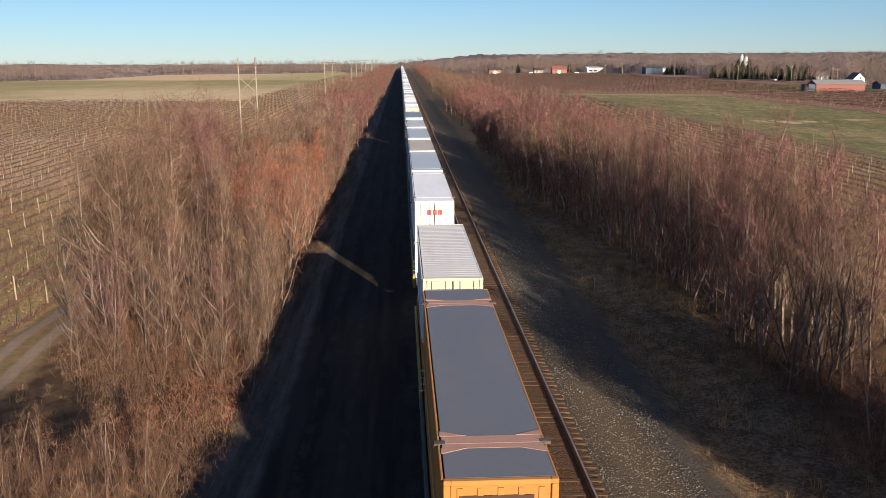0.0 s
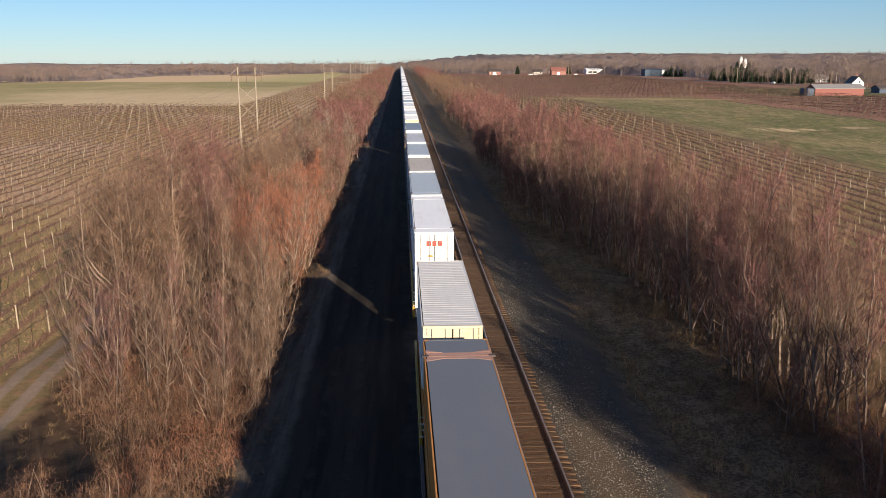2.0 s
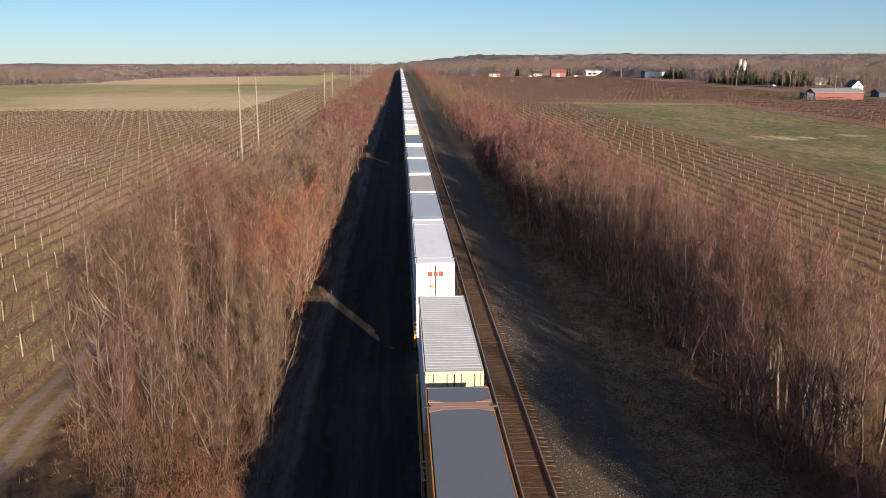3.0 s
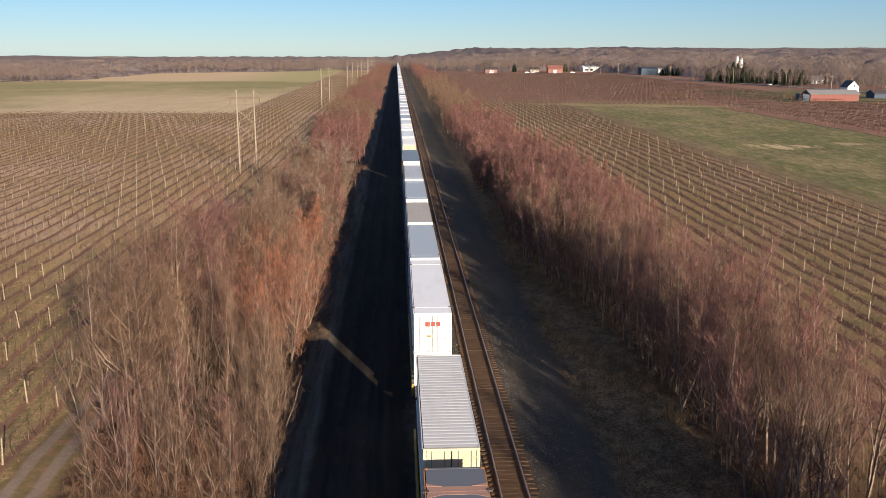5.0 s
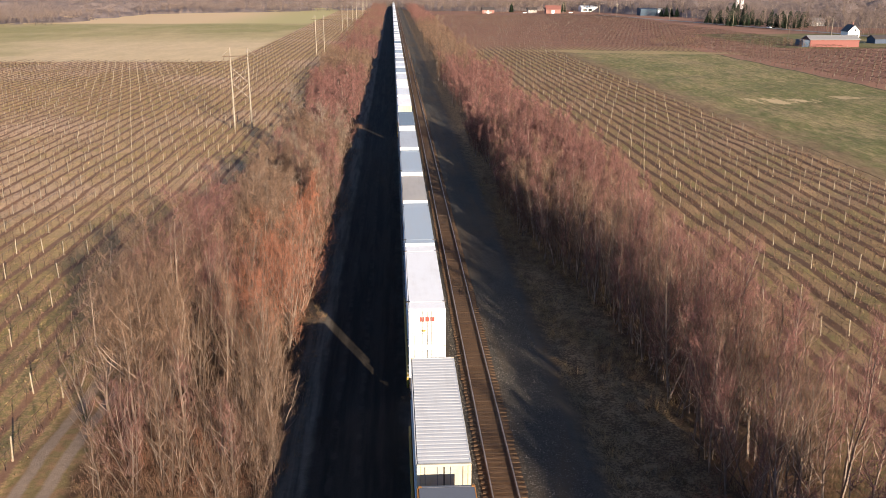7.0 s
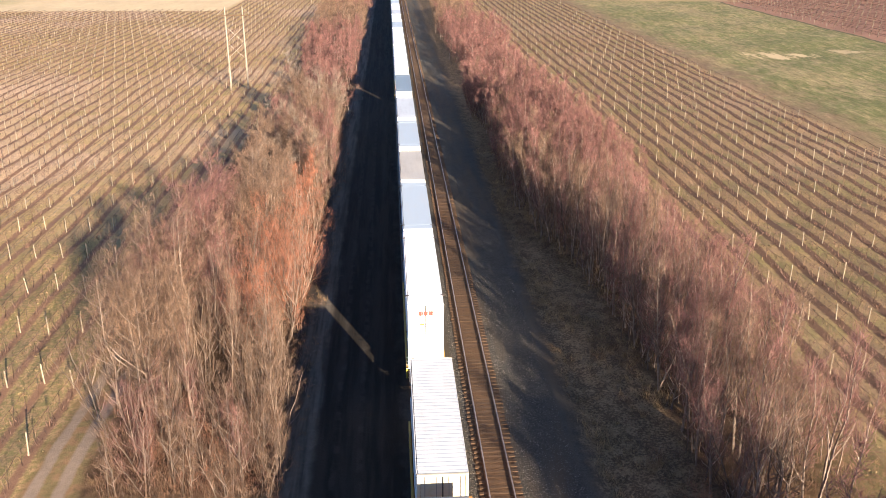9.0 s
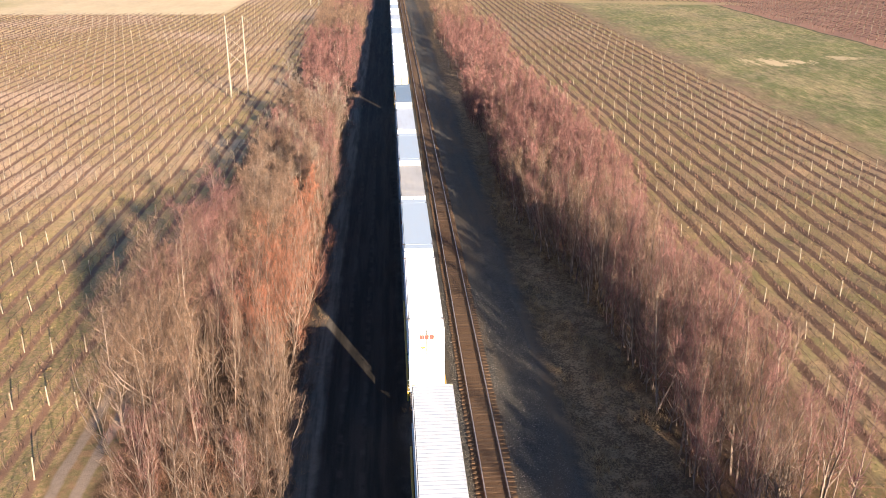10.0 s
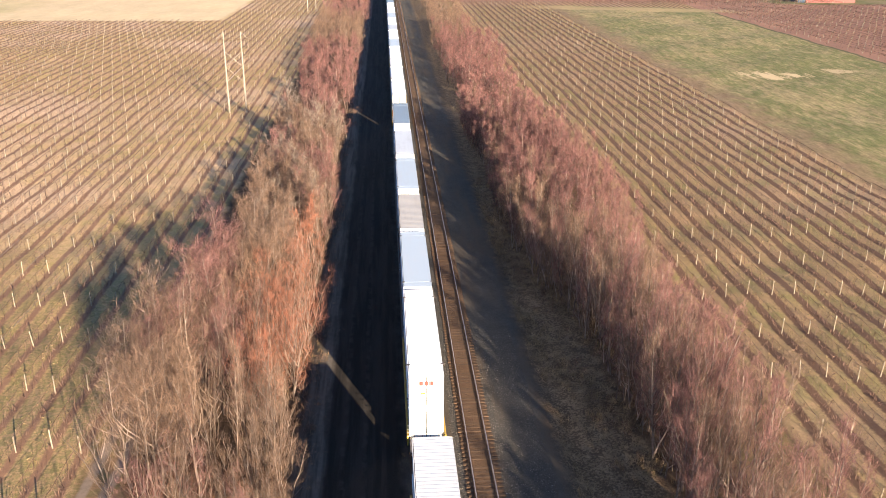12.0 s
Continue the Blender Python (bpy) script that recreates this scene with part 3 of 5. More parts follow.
def left_edge(y):
    return float(np.interp(y, [40, 48, 57, 67, 78, 95, 111, 130], [-9.6, -9.8, -11.3, -10.2, -11.1, -10.8, -10.5, -10.9])) - 0.35 * math.sin(y * 0.31)


def left_outer(y):
    return float(np.interp(y, [45, 60, 68, 76, 84, 100, 126, 150, 177, 230], [-21.8, -22.6, -21.4, -19.0, -17.8, -19.2, -20.6, -20.8, -19.5, -24.5])) + 0.7 * math.sin(y * 0.37)


def pick_right(x, y):
    depth = (x - right_edge(y)) / (right_outer(y) - right_edge(y))
    p = rng.uniform()
    tone = math.sin(x * 0.21 + y * 0.083) + math.sin(y * 0.047 + 1.3)
    twig = "twig_mauve" if p < 0.72 + 0.12 * tone else "twig_tan"
    kind = "sapling" if rng.uniform() < (0.4 if depth < 0.35 else 0.72) else "thicket"
    s = 1.0 + 0.12 * math.sin(y * 0.07 + x * 0.2) + rng.uniform(-0.14, 0.12) - 0.40 * max(0, depth - 0.62) / 0.38 - 0.15 * max(0, 0.15 - depth) / 0.15 - 0.18 * min(1, max(0, (y - 105) / 45))
    return kind, twig, s


def pick_left(x, y):
    tone = math.sin(y * 0.06 + 0.5) + math.sin(x * 0.35 + y * 0.11)
    p = rng.uniform()
    outer = x < left_outer(y) + 4.5 and 58 < y < 122
    if outer and p < 0.8:
        return ("broad" if p < 0.45 else "thicket"), ("twig_mauve" if 60 < y < 90 and tone > -0.4 else "twig_tan"), rng.uniform(0.98, 1.2) - 0.28 * (y > 84)
    rusty = x > -15.2 and 58 < y < 96
    if rusty and p < 0.8:
        return "thicket", "twig_rust", rng.uniform(0.78, 1.06)
    if y > 62 and y < 86 and x > -20 and p < 0.7:
        return "thicket", "twig_mauve", rng.uniform(0.95, 1.2)
    if y < 92 and p < 0.36:
        return "broad", "twig_tan" if p < 0.22 else "twig_mauve", rng.uniform(0.85, 1.1)
    if 84 < y < 150 and p > 0.87:
        return "broad", "twig_grey", rng.uniform(0.65, 0.85)
    if y > 150 and p < 0.55:
        return "thicket", "twig_mauve", rng.uniform(0.75, 1.0)
    if p < 0.16:
        return "broad", "twig_tan", rng.uniform(0.7, 0.92)
    if p < 0.22 and tone > 0 and y < 84:
        return "broad", "twig_mauve", rng.uniform(0.75, 0.95)
    kind = "sapling" if p < 0.48 else "thicket"
    return kind, "twig_tan" if tone < (0.1 if 62 < y < 86 else 0.9) else "twig_mauve", rng.uniform(0.78, 1.05) - 0.2 * (y > 118)


def wood_side(side, spots, pick, near, limit):
    """The nearest trees as things of their own, the rest of the wood joined."""
    spots = sorted(spots, key=lambda q: q[1])
    rest, planted = {}, 0
    for k, (x, y) in enumerate(spots):
        kind, twig, s = pick(x, y)
        if y > 33 and planted < limit and y < near:
            planted += 1
            plant(kind, twig, x, y, s, side)
        else:
            kind += "_far" if y > 92 or y < 33 else ""
            rest.setdefault((kind, twig), []).append((int(rng.integers(len(KIND[kind]))), x, y, float(land(x, y)), rng.uniform(0, 6.28), s, rng.uniform(0.92, 1.08)))
    for (kind, twig), places in rest.items():
        for half, name, mat in ((0, "wood_trunks", "bark"), (1, "wood_crowns", twig)):
            v, t = strew([q[half] for q in KIND[kind]], places)
            big_mesh(name, v, t, M[mat], "bare trees crowding along the " + side, "trees")


# the right side's first scatter, mostly out of view, shades the ballast
wood_side("right of the railway", scatter(9, 30, -6, 33, 1.15, lambda x, y: 17.6 < x < 24 and y > 30 - (x - 13.8) * 2.36) + scatter(9, 30, 33, 150, 1.35, lambda x, y: right_edge(y) + 2.0 * (y < 38) < x < right_outer(y) and y > 38 + 0.5 * (x - 20) * (x > 20) and (y > 62 or x < 22 and rng.uniform() < 0.8 or x < 27 and rng.uniform() < 0.4)),
          pick_right, 68, 150)
# unseen trees added outside the view to throw shade on the ballast
shade = [(int(rng.integers(3)), x, y, float(land(x, y)), rng.uniform(0, 6.28), rng.uniform(0.95, 1.3), rng.uniform(0.95, 1.1)) for x, y in scatter(13, 28, -16, 24, 1.0, lambda x, y: 18.0 < x < 25.5 and y > 30 - (x - 13.8) * 2.36)]
for half, name, mat in ((0, "wood_trunks", "bark"), (1, "wood_crowns", "twig_tan")):
    v, t = strew([q[half] for q in KIND["thicket_far"]], shade)
    big_mesh(name, v, t, M[mat], "unseen bare trees added to shade the ballast", "trees")
wood_side("left of the railway", scatter(-26, -8, 42, 150, 1.65, lambda x, y: left_outer(y) < x < left_edge(y) and y > 50 + 0.6 * max(0, x + 19)),
          pick_left, 82, 130)

outer = [(int(rng.integers(3)), x, y, float(land(x, y)), rng.uniform(0, 6.28), rng.uniform(0.9, 1.2), 1.0) for x, y in scatter(-25, -14, 52, 92, 1.6, lambda x, y: left_outer(y) + 0.6 < x < left_outer(y) + 4.0)]
for half, name, mat in ((0, "wood_trunks", "bark"), (1, "wood_crowns", "twig_tan")):
    v, t = strew([q[half] for q in KIND["thicket_far"]], outer)
    big_mesh(name, v, t, M[mat], "crowded bare trees beside the vineyard", "trees")

# a close hem of young trees where the right wood meets the railway
hem = {}
for x, y in scatter(10, 22, 46, 165, 1.45, lambda x, y: (y > 68 or rng.uniform() < 0.3) and right_edge(y) + 0.2 + 2.0 * (y < 38) < x < right_edge(y) + 3.0):
    hem.setdefault("twig_mauve" if rng.uniform() < 0.6 else "twig_tan", []).append((int(rng.integers(3)), x, y, float(land(x, y)), rng.uniform(0, 6.28), rng.uniform(0.55, 0.95), rng.uniform(0.9, 1.1)))
for twig, places in hem.items():
    for half, name, mat in ((0, "wood_trunks", "bark"), (1, "wood_crowns", twig)):
        v, t = strew([q[half] for q in KIND["thicket_far"]], places)
        big_mesh(name, v, t, M[mat], "hem of bare young trees beside the ballast", "trees")

# bushy young growth down to the ground on the railway side of the left wood
skirt = {}
for x, y in scatter(-14, -8.4, 40, 150, 1.3, lambda x, y: left_edge(y) - 2.4 < x < left_edge(y) + 0.5):
    skirt.setdefault("twig_rust" if 58 < y < 92 and rng.uniform() < 0.45 else "twig_tan", []).append((int(rng.integers(3)), x, y, float(land(x, y)), rng.uniform(0, 6.28), rng.uniform(0.28, 0.62), rng.uniform(0.85, 1.15)))
for twig, places in skirt.items():
    for half, name, mat in ((0, "wood_trunks", "bark"), (1, "wood_crowns", twig)):
        v, t = strew([q[half] for q in KIND["thicket"]], places)
        big_mesh(name, v, t, M[mat], "bushy young growth at the edge of the left wood", "shrubs")

# trees that stand out: two at the farm track, a pale one beyond the poles' shadow
for x, y, s, kind, twig in ((-21.3, 52.6, 1.02, "broad", "twig_tan"), (-18.9, 51.8, 0.98, "broad", "twig_tan"), (-19.3, 150, 1.12, "broad", "twig_grey"),
                            (-13.5, 142, 0.95, "broad", "twig_grey"), (30.5, 60.5, 0.5, "broad", "twig_tan"), (17.3, 46.5, 1.0, "sapling", "twig_tan"),
                            (18.2, 45.2, 0.96, "sapling", "twig_tan"), (20.6, 50.0, 0.9, "sapling", "twig_tan")):
    plant(kind, twig, x, y, s, "edge of the wood")

for x, y in scatter(-22.6, -18.6, 50, 76, 2.5, lambda x, y: x > left_outer(y) - 0.6):
    plant("broad", "twig_mauve" if y > 58 and rng.uniform() < 0.65 else "twig_tan", x, y, rng.uniform(1.02, 1.2), "left of the railway")

# thicket nearer than the brambles, added out of view to shade the ground
for x, y in scatter(-18.5, -13, 13, 22, 1.0):
    plant("thicket", "twig_tan", x, y, rng.uniform(0.45, 0.66), "left of the railway")

clump = [(int(rng.integers(3)), x, y, float(land(x, y)), rng.uniform(0, 6.28), rng.uniform(0.32, 0.52), rng.uniform(0.85, 1.1)) for x, y in scatter(-18.0, -10.5, 18.5, 29.0, 0.85)]
for half, name, mat in ((0, "undergrowth_stems", "bark"), (1, "undergrowth", "bramble")):
    v, t = strew([q[half] for q in KIND["thicket"]], clump)
    big_mesh(name, v, t, M[mat], "dense low clump of brambles and dead stems", "undergrowth")

# brambles and shrubs at the near ends and along the edges
for x, y in scatter(-20.5, -10, 25.5, 54, 1.25, lambda x, y: y > 44 - 1.5 * (x + 20) or (x > -17.5 and y < 31.5)):
    plant("bush", "bramble" if rng.uniform() < 0.7 else "twig_rust" if rng.uniform() < 0.5 else "twig_tan", x, y, rng.uniform(0.55, 1.05), "left of the railway")
for x, y in scatter(-19.5, -10.5, 43, 60, 1.55):
    plant("thicket", "twig_tan" if rng.uniform() < 0.75 else "twig_mauve", x, y, rng.uniform(0.4, 0.8), "left of the railway")
for x, y in scatter(15.5, 27.5, 27, 46, 1.5):
    plant("bush", "twig_rust" if rng.uniform() < 0.15 + 0.5 * (x > 17.5 and y < 39) else "bramble", x, y, rng.uniform(0.35, 0.85), "right of the railway")
places = [(int(rng.integers(3)), x, y, float(land(x, y)), rng.uniform(0, 6.28), rng.uniform(0.14, 0.55), rng.uniform(0.6, 1.2))
          for x, y in scatter(-11.6, -8.8, 46, 200, 2.0) + scatter(11.2, 19, 30, 140, 1.7, lambda x, y: x > right_edge(y) - 3.2)]
for half, mat, name in ((0, "bark", "undergrowth_stems"), (1, "bramble", "undergrowth")):
    v, t = strew([q[half] for q in KIND["low_bush"]], places)
    big_mesh(name, v, t, M[mat], "low brambles and dead stems at the wood's edge", "undergrowth")

# the far stretches of both woods, in scrub of coarser twigs
for side, spots, twig_of in (
        ("right", scatter(10, 30, 150, 330, 2.3, lambda x, y: right_edge(y) < x < right_outer(y)) + scatter(10, 30, 330, 1200, 3.7, lambda x, y: right_edge(y) < x < right_outer(y)), lambda x, y: "twig_tan" if 295 < y + 6 * (x % 7) < 640 else "twig_mauve"),
        ("left", scatter(-28, -8, 150, 330, 2.6, lambda x, y: left_outer(y) < x < left_edge(y) + 1.0) + scatter(-28, -8, 330, 1200, 3.7, lambda x, y: left_outer(y) < x < left_edge(y) + 1.5), lambda x, y: "twig_mauve" if math.sin(y * 0.035 + 1) > -0.4 else "twig_tan")):
    groups = {}
    for x, y in spots:
        groups.setdefault(twig_of(x, y), []).append((int(rng.integers(3)), x, y, float(land(x, y)), rng.uniform(0, 6.28), rng.uniform(0.7, 1.25), rng.uniform(0.85, 1.1)))
    for twig, places in groups.items():
        for half, name, mat in ((0, "wood_trunks", "bark"), (1, "wood_crowns", twig)):
            v, t = strew([q[half] for q in KIND["scrub"]], places)
            big_mesh(name, v, t, M[mat], "far stretch of bare trees %s of the railway" % side, "trees")


# ---- woods round the horizon ----
def in_far_wood(x, y):
    if x < -28:
        front = np.interp(x, [-700, -300, -262, -255, -235, -105, -28], [640, 655, 680, 925, 945, 1010, 1060])
    else:
        front = np.interp(x, [-28, 60, 120, 215, 250, 300, 330, 420, 700], [1100, 1010, 985, 1050, 900, 720, 600, 520, 500])
    return front < y < front + 75 and -0.52 * y - 20 < x < 0.60 * y + 20


spots = scatter(-700, 700, 480, 1240, 5.4, in_far_wood, 24)
places = [(int(rng.integers(5)), x, y, -0.9 + float(far_rise(x, y)), rng.uniform(0, 6.28), rng.uniform(0.6, 1.08) + 0.28 * min(1.0, max(0.0, (x + 30) / 200)), rng.uniform(0.9, 1.1)) for x, y in spots]
for half, name, mat in ((0, "wood_trunks", "bark"), (1, "wood_crowns", "far_twig")):
    v, t = strew([q[half] for q in KIND["distant"]], places)
    big_mesh(name, v, t, M[mat], "leafless woodland on the horizon", "woodland")

# the woods behind them, a ragged roof of crowns to the skyline
wx, wy = np.meshgrid(axis([(-4000, 120), (-1100, 9), (1100, 120), (4000, 1)]), axis([(500, 10), (1300, 24), (2000, 80), (4600, 1)]))
front = np.where(wx < -28, np.interp(wx, [-700, -300, -262, -255, -235, -105, -28], [640, 655, 680, 925, 945, 1010, 1060]),
                 np.interp(wx, [-28, 60, 120, 215, 250, 300, 330, 420, 700], [1100, 1010, 985, 1050, 900, 720, 600, 520, 500])) + 16
rise = np.clip((wy - front) / 45, 0, 1) ** 0.6
lump = rng.normal(0, 1, wx.shape)
lump = sum(np.roll(lump, (i, j), (0, 1)) for i in (0, 1) for j in (0, 1))
wz = -3 + rise * (3.6 + 8.0 * np.clip(wx / 300, 0, 1) + 1.1 * lump + 1.5 * np.sin(wx * 0.013 + wy * 0.011)) + far_rise(wx, wy)
wz[np.abs(wx) < 14] = -3
idx = np.arange(wx.size).reshape(wx.shape)
a, b, c, d = (q.ravel() for q in (idx[:-1, :-1], idx[:-1, 1:], idx[1:, 1:], idx[1:, :-1]))
# pale greyed tones carry distance haze in the canopy's own colour
canopy = Nodes("far_canopy")
pos = canopy.position()
col = canopy.mix(canopy.step(canopy.noise(0.03, 6, pos), 0.35, 0.65), (0.170, 0.136, 0.126), (0.245, 0.200, 0.186))
col = canopy.value(col, 0.35, canopy.noise(0.25, 4, pos))
big_mesh("woodland", np.column_stack((wx.ravel(), wy.ravel(), wz.ravel())), np.concatenate((np.column_stack((a, b, c)), np.column_stack((a, c, d)))),
         canopy.done(col, 0.95, canopy.noise(0.4, 4, pos), 0.3, 0.8, spec=0.05), "leafless woodland reaching to the skyline", "woodland")

# single crowns that rise out of that roof
tuft = []
for k in range(4):
    r = np.random.default_rng(140 + k)
    tv, tt = [], []
    for _ in range(38):
        d = unit(r.normal(0, 1, 3)) * r.uniform(0.3, 1.0)
        p = np.array([d[0] * 3.9, d[1] * 3.9, d[2] * 3.0 + 0.4])
        out = unit(np.array([d[0], d[1], 0.5]) + r.normal(0, 0.7, 3)) * r.uniform(0.8, 1.5)
        s = unit(np.cross(out, r.normal(0, 1, 3))) * r.uniform(0.08, 0.17)
        j = len(tv)
        tv += [p - s, p + s, p + out]
        tt += [(j, j + 1, j + 2)]
    tuft.append((np.array(tv, np.float32), np.array(tt, np.int32)))
n = 5600
ty = 700 + 1400 * rng.uniform(0, 1, n) ** 1.3
tx = (rng.uniform(-0.56, 0.62, n)) * ty
front = np.where(tx < -28, np.interp(tx, [-700, -300, -262, -255, -235, -105, -28], [640, 655, 680, 925, 945, 1010, 1060]),
                 np.interp(tx, [-28, 60, 120, 215, 250, 300, 330, 420, 700], [1100, 1010, 985, 1050, 900, 720, 600, 520, 500]))
ok = (ty > front + 60) & (np.abs(tx) > 15)
tz = 4.4 + 8.0 * np.clip(tx / 300, 0, 1) + 1.5 * np.sin(tx * 0.013 + ty * 0.011) + rng.normal(0, 2.0, n) + far_rise(tx, ty) - 2.5
v, t = strew(tuft, [(int(rng.integers(4)), float(x), float(y), float(z), rng.uniform(0, 6.28), rng.uniform(1.0, 2.1), rng.uniform(0.8, 1.2)) for x, y, z in zip(tx[ok], ty[ok], tz[ok])])
big_mesh("woodland_crowns", v, t, M["far_twig"], "leafless treetops reaching to the skyline", "woodland")


# ---- vineyards ----
def vine_bay(seed, vines, canes, width, nodes=7):
    """One bay of a vine row between two posts: trunks, the cordon on its wire, and hanging canes."""
    r = np.random.default_rng(seed)
    m, tv, tt = Mesh(), [], []
    ys = np.linspace(0, POST_GAP, nodes)
    m.tube([(r.normal(0, 0.04), y, 1.35 + r.normal(0, 0.05)) for y in ys], [width * 0.8] * nodes, 3, False)
    for k in range(vines):
        y = POST_GAP * (k + 0.5) / vines + r.normal(0, 0.15)
        m.tube([(0, y, -0.1), (r.normal(0, 0.1), y + r.normal(0, 0.1), 0.7), (r.normal(0, 0.05), y + r.normal(0, 0.3), 1.35)], [width * 1.3, width, width * 0.8], 3, False)
    for _ in range(canes):
        p = np.array([r.normal(0, 0.06), r.uniform(0, POST_GAP), r.uniform(0.9, 1.45)])
        d = np.array([r.normal(0, 0.28), r.normal(0, 0.35), r.choice([-0.7, 0.35], p=[0.65, 0.35])])
        s = np.array([r.normal(0, 1), r.normal(0, 1), 0.0])
        s = s / np.linalg.norm(s) * width * 0.5
        k = len(tv)
        tv += [p - s, p + s, p + d * r.uniform(0.5, 1.1)]
        tt += [(k, k + 1, k + 2)]
    # weeds and prunings on the bare strip
    for _ in range(canes // 2):
        p = np.array([r.normal(0, 0.25), r.uniform(0, POST_GAP), -0.05])
        d = np.array([r.normal(0, 0.25), r.normal(0, 0.25), r.uniform(0.15, 0.45)])
        s = np.array([r.normal(0, 1), r.normal(0, 1), 0.0])
        s = s / np.linalg.norm(s) * width * 1.6
        k = len(tv)
        tv += [p - s, p + s, p + d]
        tt += [(k, k + 1, k + 2)]
    v, t = arrays(m)
    return np.concatenate((v, np.array(tv, np.float32))), np.concatenate((t, np.array(tt, np.int32) + len(v)))


NEAR_BAY = [vine_bay(200 + i, 4, 150, 0.026) for i in range(3)]
MID_BAY = [vine_bay(210 + i, 2, 30, 0.048, 3) for i in range(3)]
FAR_BAY = [vine_bay(220 + i, 1, 12, 0.07, 2) for i in range(2)]
FIELDS = [  # name, x range, y range
    ("left", -150, LEFT_ROW + 0.1, 22, 346), ("left", -64, -26, 350, 800), ("right", 29, 70.5, 38, 402),
    ("right", 140, 250, 235, 400), ("right", 29, 215, 404, 900),
]
bays, posts = {}, []
for name, x0, x1, y0, y1 in FIELDS:
    first = LEFT_ROW if x1 < 0 else RIGHT_ROW
    for k in range(math.ceil((x0 - first) / ROW_GAP), math.floor((x1 - first) / ROW_GAP) + 1):
        x = first + k * ROW_GAP
        shift = (k * 0.37 % 1) * 0.8
        for j in range(int((y1 - y0) / POST_GAP)):
            y = y0 + shift + j * POST_GAP
            away = math.hypot(x, y)
            if 404 <= y < 432 - 0.25 * x and 72 < x < 140:
                continue
            lod = 0 if away < 125 else 1 if away < 270 else 2
            protos = (NEAR_BAY, MID_BAY, FAR_BAY)[lod]
            if rng.uniform() < 0.97:
                bays.setdefault(lod, []).append((int(rng.integers(len(protos))), x + rng.normal(0, 0.04), y, float(land(x, y + 4)), 0.0, 1.0, rng.uniform(0.9, 1.1)))
            if rng.uniform() < 0.93:
                posts.append((away, x + rng.normal(0, 0.05), y + rng.normal(0, 0.15)))
for lod, places in bays.items():
    v, t = strew((NEAR_BAY, MID_BAY, FAR_BAY)[lod], places)
    big_mesh("vine_rows", v, t, M["vine"], "pruned leafless grape vines tied along wires", "vines")

post_mesh = Mesh().tube([(0, 0, -0.3), (0.0, 0, 0.8), (0.01, 0, 1.62), (0.01, 0, 1.66)], [0.06, 0.058, 0.055, 0.04], 7).data("vine_post")
post_mesh.materials.append(M["post"])
posts.sort()
for away, x, y in posts[:280]:
    ob = new("vine_post", post_mesh)
    ob.location = (x, y, float(land(x, y)))
    ob.rotation_euler = (rng.normal(0, 0.04), rng.normal(0, 0.05), rng.uniform(0, 6))
    ob.scale = (1, 1, rng.uniform(0.85, 1.08))
    tagged(ob, "weathered pale wooden post in a vine row", "post", "vineyard posts")
slim = [arrays(Mesh().tube([(0, 0, -0.2), (0.02, 0.02, 1.65)], [0.075, 0.06], 4, False))]
v, t = strew(slim, [(0, x, y, float(land(x, y)), rng.uniform(0, 1.5), 1.0, rng.uniform(0.75, 1.0)) for away, x, y in posts[280:] if x < 0 or y < 404 or rng.uniform() < 0.5])
big_mesh("vine_posts", v, t, M["post"], "pale wooden posts of the far vine rows", "posts")


# ---- the railway ----
def rail(x, y0, y1):
    head = [(-0.037, -0.04), (0.037, -0.04), (0.037, -0.008), (0.03, 0.0), (-0.03, 0.0), (-0.037, -0.008)]
    web = [(-0.075, -0.18), (0.075, -0.18), (0.075, -0.165), (0.012, -0.145), (0.012, -0.041), (-0.012, -0.041), (-0.012, -0.145), (-0.075, -0.165)]
    ob = thing("rail", (x, 0, RAIL_TOP), "long steel rail, rusty with a bright worn top", "rail", "rails", "structure")
    part("web", Mesh().prism(web, y0, y1), M["rail_steel"], ob)
    part("head", Mesh().prism(head, y0, y1), M["rail_head"], ob, "shiny worn running surface")


for x in (TRACK_1, TRACK_2):
    for s in (-0.755, 0.755):
        rail(x + s, -60, 1600)

# ---- the train ----
def corrugated(x, y0, y1, z0, z1, out, pitch=0.28):
    """A side wall of pressed sheet, its folds facing out."""
    m, pts, y, k = Mesh(), [], y0, 0
    while y < y1 - 1e-6:
        pts += [(x, y), (x, min(y + pitch * 0.35, y1)), (x - out * 0.032, min(y + pitch * 0.5, y1)), (x - out * 0.032, min(y + pitch * 0.85, y1))]
        y += pitch
    pts.append((x, y1))
    p = [(a, b, z0) for a, b in pts] + [(a, b, z1) for a, b in pts]
    n = len(pts)
    return m.add(p, [(i, i + 1, n + i + 1, n + i) for i in range(n - 1)])


def ribbed_roof(w, y0, y1, z, pitch):
    m, y = Mesh(), y0
    pts = []
    while y < y1 - 1e-6:
        pts += [(y, z), (min(y + pitch * 0.55, y1), z), (min(y + pitch * 0.65, y1), z - 0.009), (min(y + pitch * 0.9, y1), z - 0.009)]
        y += pitch
    pts.append((y1, z))
    n = len(pts)
    p = [(-w, a, b) for a, b in pts] + [(w, a, b) for a, b in pts]
    m.add(p, [(i, n + i, n + i + 1, i + 1) for i in range(n - 1)])
    return m.box(-w, w, y0, y1, z - 0.09, z - 0.05)


